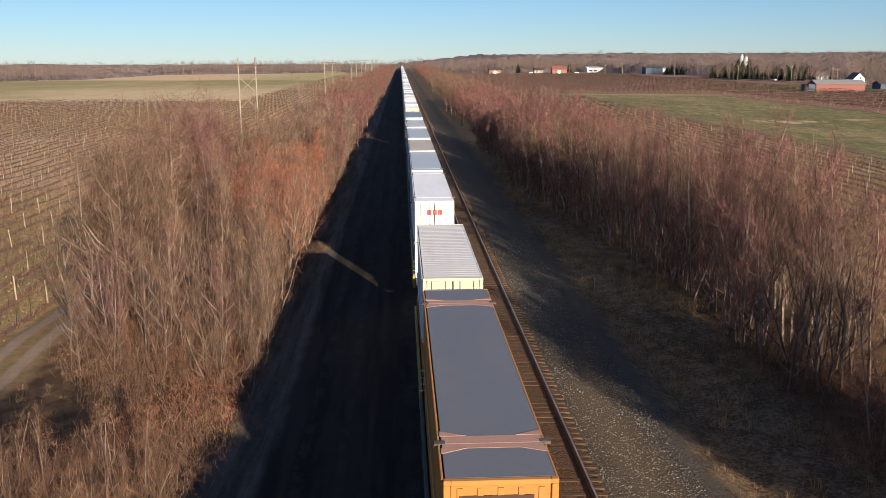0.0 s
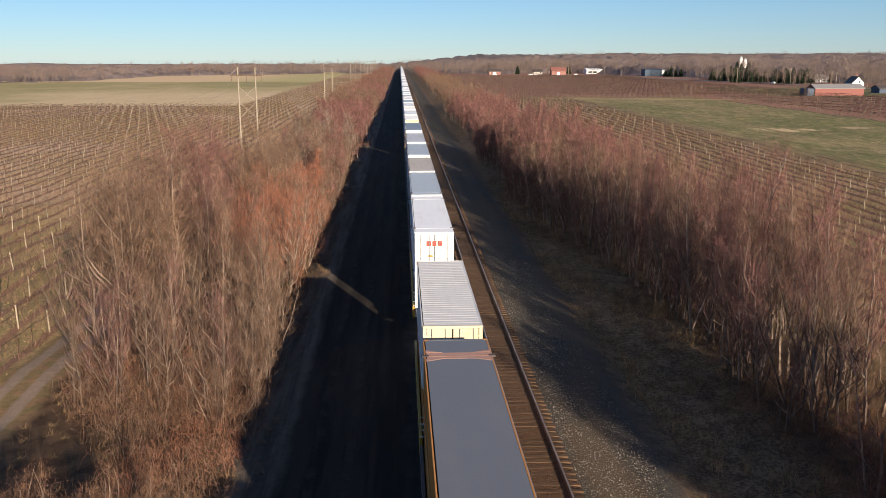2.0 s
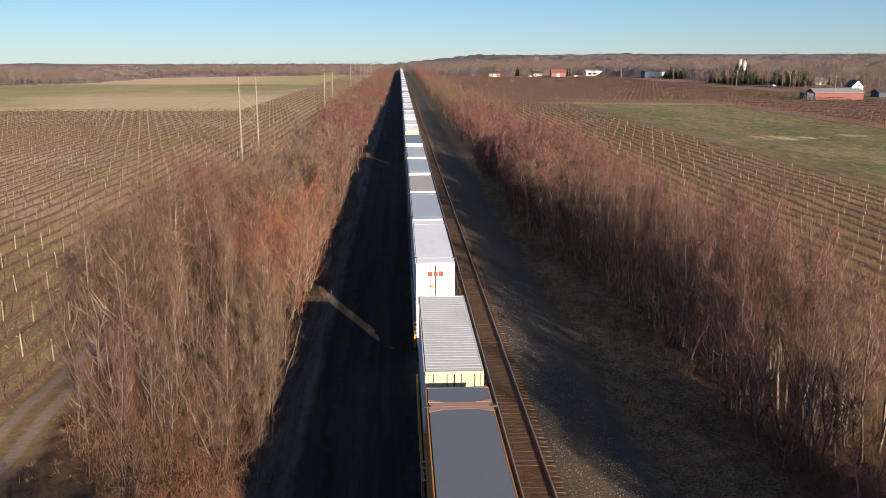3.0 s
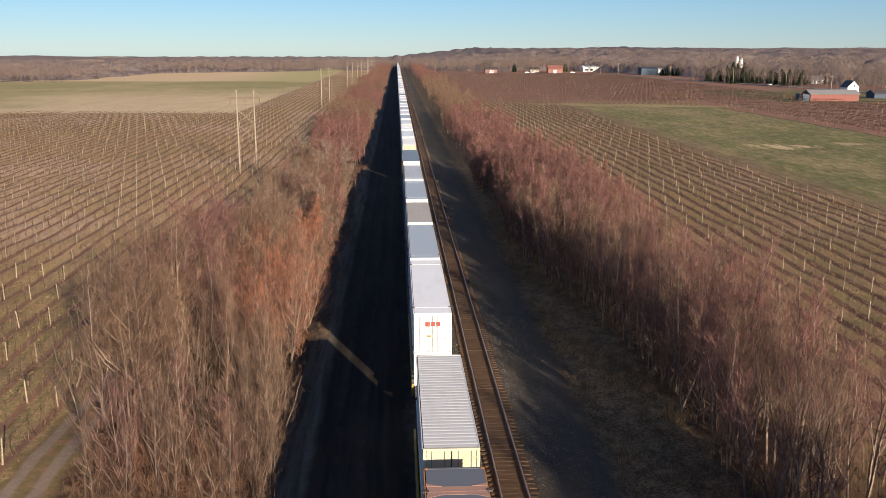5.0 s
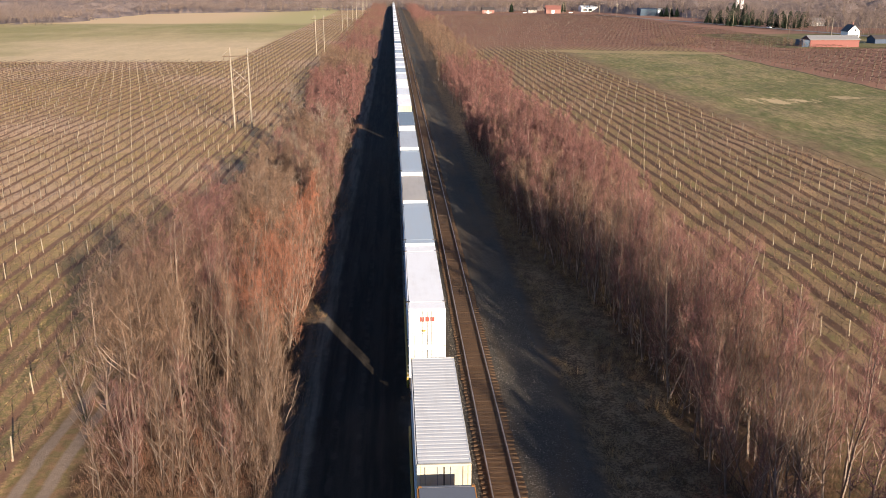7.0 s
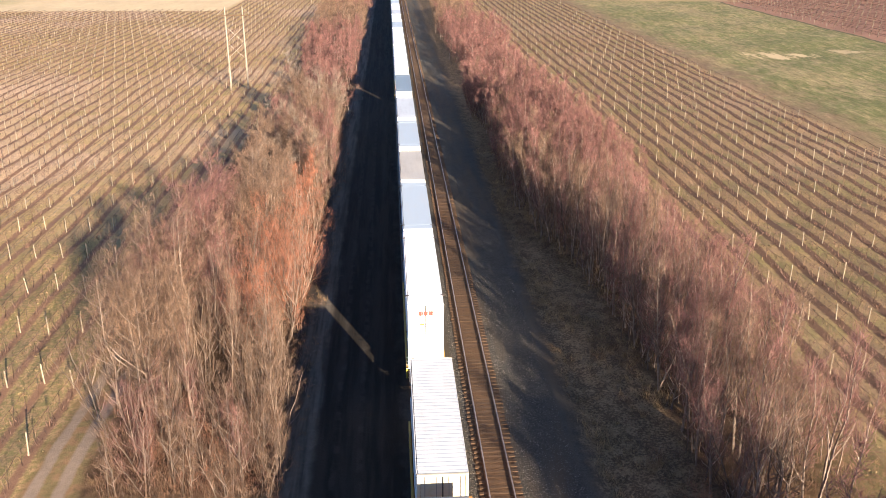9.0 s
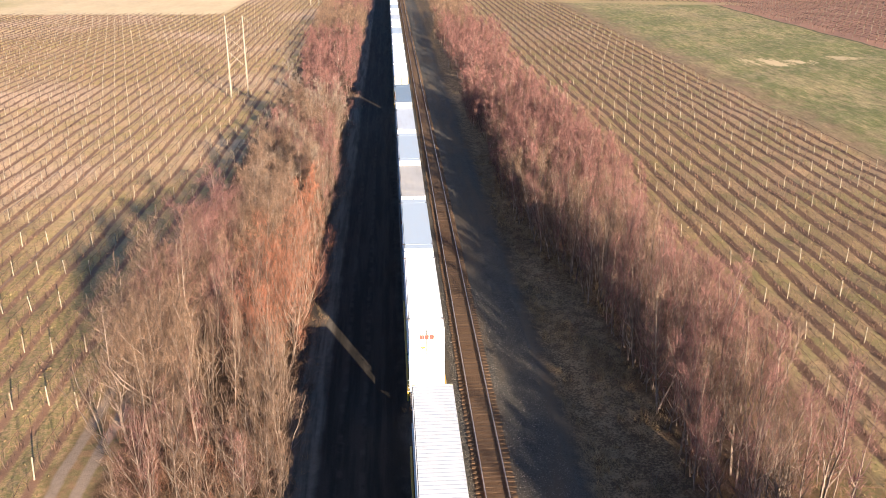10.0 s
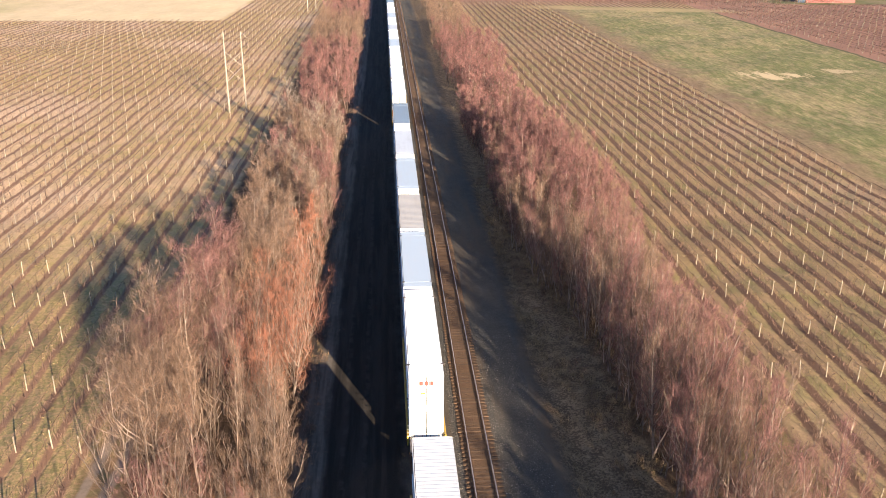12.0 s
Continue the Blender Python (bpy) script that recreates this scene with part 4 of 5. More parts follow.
def container(y, length, z, body, face, roof, ribs, label, nose="doors", marks="", fine=True, high=2.9):
    """A freight container with its near end at y. nose: doors, plain or cooler."""
    ob = thing("freight_container", (0, y, z), label, "container", "containers on the train")
    w = 1.295
    zt = high
    part("floor", Mesh().box(-w + 0.03, w - 0.03, 0.06, length - 0.06, 0.02, 0.16), M["steel_dark"], ob)
    for s in (-1, 1):
        part("side_wall", corrugated(s * w, 0.14, length - 0.14, 0.16, zt - 0.10, s, 0.28 if fine else 1.2), M[body], ob)
        part("top_rail", Mesh().box(s * w - 0.05, s * w + 0.005, 0.14, length - 0.14, zt - 0.10, zt - 0.005, 0.012), M[body], ob)
        part("bottom_rail", Mesh().box(s * w - 0.06, s * w + 0.004, 0.14, length - 0.14, 0.0, 0.16, 0.012), M[body], ob)
    part("roof", ribbed_roof(w - 0.051, 0.16, length - 0.16, zt - 0.012, ribs) if ribs else
         ribbed_roof(w - 0.051, 0.16, length - 0.16, zt - 0.012, 1.22).box(-w + 0.052, w - 0.052, 0.17, length - 0.17, zt - 0.011, zt - 0.004), M[roof], ob)
    for s in (-1, 1):
        for e in (0, 1):
            yy = (0.0, 0.15) if e == 0 else (length - 0.15, length)
            part("corner_post", Mesh().box(s * w - (0.16 if s > 0 else 0), s * w + (0.16 if s < 0 else 0), *yy, 0.17, zt - 0.12, 0.015), M[face if e == 0 else body], ob)
            for zz in (0.0, zt - 0.115) if fine else ():
                part("corner_casting", Mesh().box(s * w - (0.17 if s > 0 else 0), s * w + (0.17 if s < 0 else 0), yy[0] - 0.003, yy[1] + 0.003, zz, zz + 0.118, 0.015), M[face], ob)
    for yy in (0.0, length - 0.14):
        part("header", Mesh().box(-w + 0.17, w - 0.17, yy, yy + 0.14, zt - 0.13, zt, 0.012), M[face if yy == 0 else roof], ob)
        part("sill", Mesh().box(-w + 0.17, w - 0.17, yy, yy + 0.14, 0.0, 0.16, 0.012), M[face if yy == 0 else body], ob)
    part("end_wall", Mesh().box(-w + 0.16, w - 0.16, length - 0.10, length - 0.04, 0.16, zt - 0.13), M[body], ob)
    if length > 13 and fine:
        for yy in ((length - 12.19) / 2, (length + 12.19) / 2):
            part("stacking_band", Mesh().box(-w - 0.004, w + 0.004, yy - 0.09, yy + 0.09, zt - 0.04, zt + 0.006, 0.004), M["faded_rust" if roof == "slate" else roof if roof != "grey" else "silver"], ob)
            if roof == "slate":
                part("band_plate", Mesh().box(-w + 0.06, w - 0.06, yy - 0.34, yy - 0.095, zt - 0.03, zt + 0.003, 0.004).box(-w + 0.06, w - 0.06, yy + 0.095, yy + 0.34, zt - 0.03, zt + 0.003, 0.004), M["faded_rust"], ob, "rust-pink reinforcing plate across the roof")
                for s in (-1, 1):
                    for e in (-1, 1):
                        part("gusset", Mesh().add([(s * (w - 0.02), yy + e * 0.34, zt + 0.001), (s * (w - 0.02), yy + e * 0.62, zt + 0.001), (s * 0.62, yy + e * 0.34, zt + 0.001), (s * (w - 0.02), yy + e * 0.34, zt + 0.012), (s * (w - 0.02), yy + e * 0.62, zt + 0.012), (s * 0.62, yy + e * 0.34, zt + 0.012)],
                                                  [(0, 1, 2), (5, 4, 3), (0, 3, 4, 1), (1, 4, 5, 2), (2, 5, 3, 0)]), M["faded_rust"], ob)
            for s in (-1, 1):
                part("lifting_casting", Mesh().box(s * w - 0.14, s * w + 0.14, yy - 0.10, yy + 0.10, zt - 0.06, zt + 0.012, 0.01).box(s * w - 0.05, s * w + 0.05, yy - 0.05, yy + 0.05, zt + 0.012, zt + 0.016), M["steel_dark"], ob)
    if nose == "doors":
        for s in (-1, 1):
            x0, x1 = (-w + 0.17, -0.012) if s < 0 else (0.012, w - 0.17)
            door = part("door", Mesh().box(x0, x1, 0.05, 0.10, 0.17, zt - 0.14, 0.01), M[face], ob)
            part("gasket", Mesh().box(x0 if s > 0 else x1 - 0.02, x0 + 0.02 if s > 0 else x1, 0.04, 0.05, 0.18, zt - 0.15), M["rubber"], door)
            if fine:
                for u in (0.27, 0.80) if s > 0 else (0.20, 0.73):
                    xr = x0 + (x1 - x0) * u
                    part("lock_rod", Mesh().tube([(xr, 0.015, 0.10), (xr, 0.015, zt - 0.06)], [0.017, 0.017], 6), M["tin" if face in ("white", "cream") else "steel_dark"], door)
                    part("lock_handle", Mesh().box(xr - 0.20, xr + 0.02, -0.005, 0.01, 1.1, 1.14, 0.004), M["tin"], door)
                for zz in (0.4, 1.0, 1.7, 2.4):
                    xh = x0 + 0.03 if s < 0 else x1 - 0.03
                    part("hinge", Mesh().box(xh - 0.09, xh + 0.09, 0.03, 0.048, zz, zz + 0.07, 0.004), M[face], door)
    elif nose == "plain":
        part("end_panel", Mesh().box(-w + 0.17, w - 0.17, 0.06, 0.12, 0.17, zt - 0.14, 0.01), M[face], ob)
        for k in range(5 if fine else 0):
            xx = -0.92 + 0.46 * k
            part("end_rib", Mesh().box(xx - 0.07, xx + 0.07, 0.035, 0.06, 0.25, zt - 0.2, 0.01), M[face], ob)
    else:
        part("end_panel", Mesh().box(-w + 0.17, w - 0.17, 0.06, 0.12, 0.17, zt - 0.14, 0.01), M[face], ob)
        unit_box = part("cooling_unit", Mesh().box(-0.92, 0.92, -0.28, 0.058, 0.55, zt - 0.30, 0.06), M[face], ob, "white refrigeration unit")
        part("grille", Mesh().box(-0.62, 0.62, -0.30, -0.28, 1.65, zt - 0.42, 0.02), M["steel_dark"], unit_box, "dark louvred grille")
        for k in range(5):
            part("louvre", Mesh().box(-0.56, 0.56, -0.325, -0.302, 1.72 + 0.14 * k, 1.77 + 0.14 * k, 0.008), M["steel_dark"], unit_box)
        part("fuel_tank", Mesh().tube([(-0.8, -0.14, 0.36), (0.8, -0.14, 0.36)], [0.17, 0.17], 10), M["silver"], ob)
    if marks == "red_word":
        for x0, x1 in ((-0.52, -0.20), (-0.13, 0.15), (0.22, 0.52)):
            part("sign_mark", Mesh().box(x0, x1, 0.030, 0.048, 1.98, 2.32), M["logo_red"], ob, "red block of a painted company sign")
        part("label_plate", Mesh().box(-0.42, -0.10, 0.036, 0.048, 1.22, 1.36), M["yellow"], ob, "small yellow marking label")
    elif marks == "dark_word":
        part("sign_mark", Mesh().box(-0.95, 0.75, 0.030, 0.048, 2.30, 2.52), M["logo_dark"], ob, "dark bar of a painted company sign")
    elif marks == "blue_square":
        part("sign_mark", Mesh().box(-1.05, -0.52, 0.030, 0.048, 1.3, 1.85), M["logo_blue"], ob, "blue square of a painted company sign")
    elif marks == "rust":
        # thin boxes stand for rust stains on the doors
        for x0, x1, z0, z1 in ((-0.70, -0.60, 0.5, 1.4), (0.44, 0.54, 0.4, 1.5), (0.68, 0.88, 0.9, 1.4), (-0.42, -0.22, 1.0, 1.25)):
            part("label_plate", Mesh().box(x0, x1, 0.036, 0.048, z0, z1), M["rust_stain"], ob, "thin patch standing for a rust stain")
    return ob


def well_car(y, length):
    """A low railway wagon that holds a stack of containers in its well."""
    ob = thing("well_car", (0, y, 0), "dark steel well wagon under stacked containers", "wagon", "wagons of the train")
    a, b = -2.6, length + 2.6
    for s in (-1, 1):
        part("side_sill", Mesh().box(s * 1.42 - 0.07, s * 1.42 + 0.07, -0.5, length + 0.5, 0.40, 1.22, 0.02), M["yellow" if int(y) % 5 == 0 else "steel_dark"], ob)
        for k in range(7 if y < 180 else 0):
            yy = length * (k + 0.5) / 7
            part("side_post", Mesh().box(s * 1.50 - 0.03, s * 1.50 + 0.03, yy - 0.05, yy + 0.05, 0.45, 1.18), M["steel_dark"], ob)
    part("well_floor", Mesh().box(-1.34, 1.34, -0.3, length + 0.3, 0.24, 0.32), M["steel_dark"], ob)
    for e0, e1, c in ((a, -0.5, -1.6), (length + 0.5, b, length + 1.6)):
        part("end_deck", Mesh().box(-1.30, 1.30, e0 + 0.1, e1 - 0.03, 0.95, 1.12, 0.02), M["steel_dark"], ob)
        truck = part("truck", Mesh().box(-1.15, -0.98, c - 1.1, c + 1.1, 0.38, 0.72, 0.05).box(0.98, 1.15, c - 1.1, c + 1.1, 0.38, 0.72, 0.05).box(-1.0, 1.0, c - 0.2, c + 0.2, 0.40, 0.9), M["steel_dark"], ob)
        for d in (-0.87, 0.87):
            part("axle", Mesh().tube([(-0.7, c + d, 0.46), (0.7, c + d, 0.46)], [0.09, 0.09], 8), M["rail_steel"], truck)
            for s in (-1, 1):
                part("wheel", Mesh().tube([(s * 0.69, c + d, 0.46), (s * 0.73, c + d, 0.46), (s * 0.82, c + d, 0.46)], [0.49, 0.46, 0.455], 20), M["rail_steel"], truck)
    part("coupler", Mesh().box(-0.12, 0.12, a - 0.5, a + 0.1, 0.66, 0.95, 0.03), M["steel_dark"], ob)
    for k in range(4):
        part("ladder_rung", Mesh().box(-1.45, -1.05, -0.62 - 0.02, -0.60, 1.3 + 0.3 * k, 1.33 + 0.3 * k), M["silver"], ob)
    return ob


# front of the stack, length, then upper container: body, face, roof, rib pitch, nose, marks; then the lower one's colour
STACKS = [
    (-47.0, 16.15, "white", "white", "silver", 0, "doors", "", "white", "white box container with a dull silver roof"),
    (-24.0, 16.15, "blue", "silver", "blue", 0, "cooler", "", "white", "refrigerated container with a streaked blue-grey roof"),
    (-4.2, 16.15, "silver", "white", "grey", 0, "doors", "", "white", "container with a smooth slate-grey roof"),
    (17.3, 16.15, "orange", "orange", "slate", 0, "plain", "dark_word", "orange", "orange container with a smooth slate-grey roof and rusty bands"),
    (35.2, 12.2, "chalk", "cream", "chalk", 0.36, "doors", "rust", "orange", "white ribbed container with rust-stained yellowish doors"),
    (55.4, 15.4, "white", "white", "white", 0, "doors", "red_word", "white", "white container with a red painted sign on its doors"),
    (71.4, 14.6, "sky", "white", "sky", 0, "plain", "", "white", "pale blue container with a smooth roof"),
    (87.0, 12.2, "beige", "white", "beige", 0.42, "doors", "", "red", "beige container with a finely ribbed roof"),
    (101.3, 14.6, "silver", "white", "sky", 0, "doors", "blue_square", "white", "white container with a silvery roof and blue door sign"),
    (117.8, 14.6, "grey", "white", "silver", 0, "doors", "", "blue", "grey container with white doors"),
    (137.1, 16.15, "sky", "white", "blue", 0, "plain", "", "white", "blue-grey container with a white end"),
    (160.8, 14.6, "white", "cream", "white", 0.36, "doors", "rust", "orange", "white ribbed container with yellowish doors"),
    (177.3, 14.6, "white", "white", "white", 0, "doors", "", "white", "plain white box container on the train"),
    (194.0, 12.2, "white", "white", "white", 0.36, "doors", "", "white", "plain white ribbed container"),
    (208.3, 14.6, "white", "cream", "white", 0, "doors", "", "white", "white container with cream doors"),
]
tail = ["sky", "white", "silver", "white", "sky", "white", "white", "blue", "white", "white", "white", "silver"]
y, k = 225.3, 0
while y < 1250:
    tone = tail[k % len(tail)]
    STACKS.append((y, 14.6, tone, "white", tone, 0, "plain", "", tail[(k * 5 + 3) % len(tail)], "distant %s container on the train" % {"sky": "pale blue", "blue": "blue-grey"}.get(tone, tone)))
    y, k = y + 16.9, k + 1
for y, length, body, face, roof, ribs, nose, marks, low, label in STACKS:
    near = y < 260
    if y < 430:
        well_car(y, length)
    container(y, length, 0.34, low, low, low, 0, "%s container in the bottom of the wagon's well" % {"sky": "pale blue"}.get(low, low), "doors" if near else "plain", "dark_word" if low == "orange" and near else "", near, 2.88)
    container(y, length, 3.235, body, face, roof, ribs, label, nose, marks, near)


# ---- the power line ----
def h_frame(y, tall=16.5):
    """A pair of wooden poles with a crossarm and crossed braces."""
    z = float(land(-33.5, y))
    ob = thing("power_pole", (-33.4, y, z), "twin wooden power poles with crossarm and crossed braces", "power pole", "power line")
    for s in (-1.75, 1.75):
        part("pole", Mesh().tube([(s, 0, -0.5), (s, 0, tall * 0.5), (s, 0, tall)], [0.21, 0.18, 0.14], 10), M["pole"], ob)
        part("top_stay", Mesh().tube([(s, 0.1, tall - 0.1), (s * 1.9, 0.1, tall - 1.55)], [0.04, 0.04], 5), M["pole"], ob)
    part("crossarm", Mesh().box(-3.3, 3.3, -0.26, -0.16, tall - 1.70, tall - 1.57, 0.02), M["tie"], ob)
    for a, b in ((tall - 3.9, tall - 7.0), (tall - 7.0, tall - 10.2)):
        for s in (-1, 1):
            part("brace", Mesh().tube([(-1.75 * s, -0.18 * s, a), (1.75 * s, -0.18 * s, b)], [0.055, 0.055], 5), M["pole"], ob)
    for x in (-3.0, 0, 3.0):
        part("insulator", Mesh().tube([(x, -0.2, tall - 1.75), (x, -0.2, tall - 2.9)], [0.05, 0.05], 6), M["ceramic"], ob)
    return ob


pole_y = [-25, 179.5, 382, 588, 740, 892, 1040, 1190]
for y in pole_y:
    h_frame(y)
for x in (-3.4, 0, 3.4):
    for a, b in zip(pole_y[:6], pole_y[1:7]):
        pts = [(-33.4 + x, a + (b - a) * u - 0.2, 12.6 - 4 * 3.2 * u * (1 - u) * ((b - a) / 204) ** 2) for u in (i / 24 for i in range(25))]
        tagged(new("power_line", Mesh().tube(pts, [0.013] * 25, 4).data("power_line")), "thin sagging overhead power cable", "cable", "power line").data.materials.append(M["wire"])


# ---- the farm and the houses beyond the fields ----
def gabled(name, x, y, w, d, h, ridge, wall, roof, label, turn=0.0, along="x", windows=(), doors=(), chimney=False, z=-0.9):
    """A building of walls, pitched roof with eaves, windows and doors on the side that faces the railway's near end."""
    ob = thing(name, (x, y, z), label, "barn" if "barn" in name else "building" if "build" in name else "house")
    ob.rotation_euler = (0, 0, radians(turn))
    part("wall", Mesh().box(0, w, 0, 0.25, 0, h).box(0, w, d - 0.25, d, 0, h).box(0, 0.25, 0.25, d - 0.25, 0, h).box(w - 0.25, w, 0.25, d - 0.25, 0, h), M[wall], ob)
    e, t = 0.45, 0.18
    if along == "x":
        slab = lambda y0, y1, z0, z1: Mesh().add([(-e, y0, z0), (w + e, y0, z0), (w + e, y1, z1), (-e, y1, z1), (-e, y0, z0 + t), (w + e, y0, z0 + t), (w + e, y1, z1 + t), (-e, y1, z1 + t)],
                                                 [(3, 2, 1, 0), (4, 5, 6, 7), (0, 1, 5, 4), (1, 2, 6, 5), (2, 3, 7, 6), (3, 0, 4, 7)])
        g = (ridge - h) / (d / 2)
        part("roof", slab(-e, d / 2, h - g * e, ridge), M[roof], ob)
        part("roof", slab(d + e, d / 2, h - g * e, ridge), M[roof], ob)
        for xx in (0.0, w - 0.2):
            part("gable", Mesh().add([(xx, 0, h), (xx, d, h), (xx, d / 2, ridge), (xx + 0.2, 0, h), (xx + 0.2, d, h), (xx + 0.2, d / 2, ridge)], [(0, 1, 2), (5, 4, 3), (0, 2, 5, 3), (2, 1, 4, 5)]), M[wall], ob)
    else:
        slab = lambda x0, x1, z0, z1: Mesh().add([(x0, -e, z0), (x0, d + e, z0), (x1, d + e, z1), (x1, -e, z1), (x0, -e, z0 + t), (x0, d + e, z0 + t), (x1, d + e, z1 + t), (x1, -e, z1 + t)],
                                                 [(3, 2, 1, 0), (4, 5, 6, 7), (0, 1, 5, 4), (1, 2, 6, 5), (2, 3, 7, 6), (3, 0, 4, 7)])
        g = (ridge - h) / (w / 2)
        part("roof", slab(-e, w / 2, h - g * e, ridge), M[roof], ob)
        part("roof", slab(w + e, w / 2, h - g * e, ridge), M[roof], ob)
        for yy in (0.0, d - 0.2):
            part("gable", Mesh().add([(0, yy, h), (w, yy, h), (w / 2, yy, ridge), (0, yy + 0.2, h), (w, yy + 0.2, h), (w / 2, yy + 0.2, ridge)], [(0, 1, 2), (5, 4, 3), (0, 2, 5, 3), (2, 1, 4, 5)]), M[wall], ob)
    for x0, x1, z0, z1 in windows:
        win = part("window", Mesh().box(x0 - 0.1, x1 + 0.1, -0.06, -0.004, z0 - 0.1, z1 + 0.1), M["white"], ob)
        part("pane", Mesh().box(x0, x1, -0.075, -0.061, z0, z1), M["glass"], win)
    for x0, x1, z1, tone in doors:
        part("door", Mesh().box(x0, x1, -0.08, -0.004, 0, z1, 0.01), M[tone], ob)
    if chimney:
        part("chimney", Mesh().box(w * 0.6, w * 0.6 + 0.7, d * 0.5, d * 0.5 + 0.7, ridge - 1.2, ridge + 1.3, 0.03), M["brick_red"], ob)
    return ob


barn = gabled("barn", 201.5, 416.5, 24.6, 9.0, 3.6, 5.4, "barn_red", "tin", "long red barn with a rusty pale tin roof")
part("end_door", Mesh().box(-0.08, -0.004, 0.6, 4.2, 0, 3.3, 0.01), M["navy"], barn, "dark blue sliding door")
part("lean_to", Mesh().box(-3.6, -0.02, 0.5, 8.4, 0, 3.3).box(-3.8, -0.0, 0.3, 8.6, 3.32, 3.5), M["navy"], barn, "dark blue lean-to shed")
part("lean_to_door", Mesh().box(-2.4, -0.9, 0.42, 0.495, 0, 2.4), M["warehouse_blue"], barn, "pale blue door")
gabled("farmhouse", 252.6, 478, 6.6, 8, 4.6, 7.8, "white", "shingle", "white wooden farmhouse with a steep gable", 0, "y", ((1.2, 2.1, 1, 2.4), (3.5, 4.4, 1, 2.4), (5.2, 6.0, 1, 2.4), (3.5, 4.4, 4.4, 5.6)), (), True)
gabled("farmhouse", 310.0, 640, 11, 8, 3.2, 5.8, "grey", "tin", "grey farmhouse with a pale tin roof", 8, "x", ((2, 3.2, 1, 2.3), (6, 7.2, 1, 2.3), (9.6, 10.8, 1, 2.3)), ((4.2, 5.2, 2.1, "white"),))
gabled("house", 247.2, 440, 10, 7, 2.6, 4.2, "navy", "shingle", "low dark blue shed behind the barn", 5)
gabled("house", 95, 950, 13, 8, 4.0, 6.4, "brick_red", "shingle", "red barn-like house at the field's far edge", 0, "x", ((2, 3.2, 1.2, 2.6), (9, 10.2, 1.2, 2.6)), ((5, 7.5, 3.0, "white"),))
gabled("barn", 164, 948, 16, 10, 4.6, 8.2, "brick_red", "brick_red", "faded red barn among bare trees", 0, "x", (), ((6, 9, 3.4, "white"),))
gabled("building", 216, 1010, 50, 18, 5.0, 6.6, "white", "white", "long white flat commercial building", 0, "x", ((2, 6, 1.2, 3.0), (8, 12, 1.2, 3.0)), ((40, 44, 3.4, "silver"),))
gabled("building", 246, 872, 17, 14, 6.6, 7.4, "warehouse_blue", "navy", "blue metal warehouse beside the road", 0, "x", (), ((7, 11, 4.2, "navy"),))
gabled("building", 263.5, 872, 5, 14, 6.2, 7.0, "white", "silver", "white end bay of a warehouse", 0, "x", ((1.4, 3.4, 1.2, 3),))
gabled("house", 150, 985, 10, 8, 3.2, 5.6, "beige", "shingle", "low pale house between bare trees", 0, "x", ((2, 3, 1.2, 2.6), (7, 8, 1.2, 2.6)))
gabled("house", 283, 900, 16, 9, 4.0, 6.5, "beige", "shingle", "low beige house behind evergreens", 0, "x", ((2, 4, 1, 2.4), (9, 12, 1, 2.4)))

for x, h in ((303.6, 19.5), (307.6, 18.0)):
    silo = thing("silo", (x, 770, -0.9), "tall white farm silo behind the trees", "silo", "silos")
    part("shaft", Mesh().tube([(0, 0, 0), (0, 0, h - 2)], [1.3, 1.3], 20), M["white"], silo)
    part("dome", Mesh().tube([(0, 0, h - 1.99), (0, 0, h - 1.0), (0, 0, h - 0.3), (0, 0, h)], [1.35, 1.2, 0.75, 0.15], 20), M["silver"], silo)

for x, y, h in ((250, 640, 11), (232, 735, 11), (219, 860, 12), (196, 905, 12), (178, 925, 11), (268, 590, 11), (262, 515, 10), (282, 560, 10), (206, 880, 10)):
    ob = thing("utility_pole", (x, y, -0.9), "wooden roadside utility pole with a crossarm", "utility pole", "roadside poles")
    part("pole", Mesh().tube([(0, 0, -0.3), (0, 0, h)], [0.20, 0.15], 8), M["pole"], ob)
    part("crossarm", Mesh().box(-1.3, 1.3, -0.2, -0.05, h - 0.9, h - 0.7), M["pole"], ob)

road = Mesh()
centre = [(285, 470), (276, 540), (262, 615), (246, 700), (228, 800), (205, 890), (150, 935), (60, 965)]
for (xa, ya), (xb, yb) in zip(centre, centre[1:]):
    road.add([(xa - 4, ya, -0.62), (xa + 4, ya, -0.62), (xb + 4, yb, -0.62), (xb - 4, yb, -0.62)], [(0, 1, 2, 3)])
tagged(part("road", road, plain("road_asphalt", (0.22, 0.21, 0.20), (0.28, 0.27, 0.26), 0.4, 0.85)), "pale worn country road past the houses", "road", "", "structure")


def car(x, y, turn, paint, label):
    ob = thing("car", (x, y, -0.62), label, "car", "parked cars")
    ob.rotation_euler = (0, 0, radians(turn))
    part("body", Mesh().prism([(-2.2, 0.35), (2.2, 0.35), (2.25, 0.8), (1.3, 0.95), (-2.1, 1.0), (-2.25, 0.7)], -0.88, 0.88), M[paint], ob)
    part("cabin", Mesh().prism([(-1.7, 0.98), (1.2, 0.95), (0.5, 1.5), (-1.2, 1.52)], -0.78, 0.78), M["glass"], ob)
    part("roof", Mesh().box(-1.15, 0.45, -0.74, 0.74, 1.52, 1.57, 0.02), M[paint], ob)
    for xx in (-1.35, 1.35):
        for s in (-1, 1):
            part("wheel", Mesh().tube([(xx, s * 0.68, 0.33), (xx, s * 0.89, 0.33)], [0.33, 0.33], 12), M["rubber"], ob)


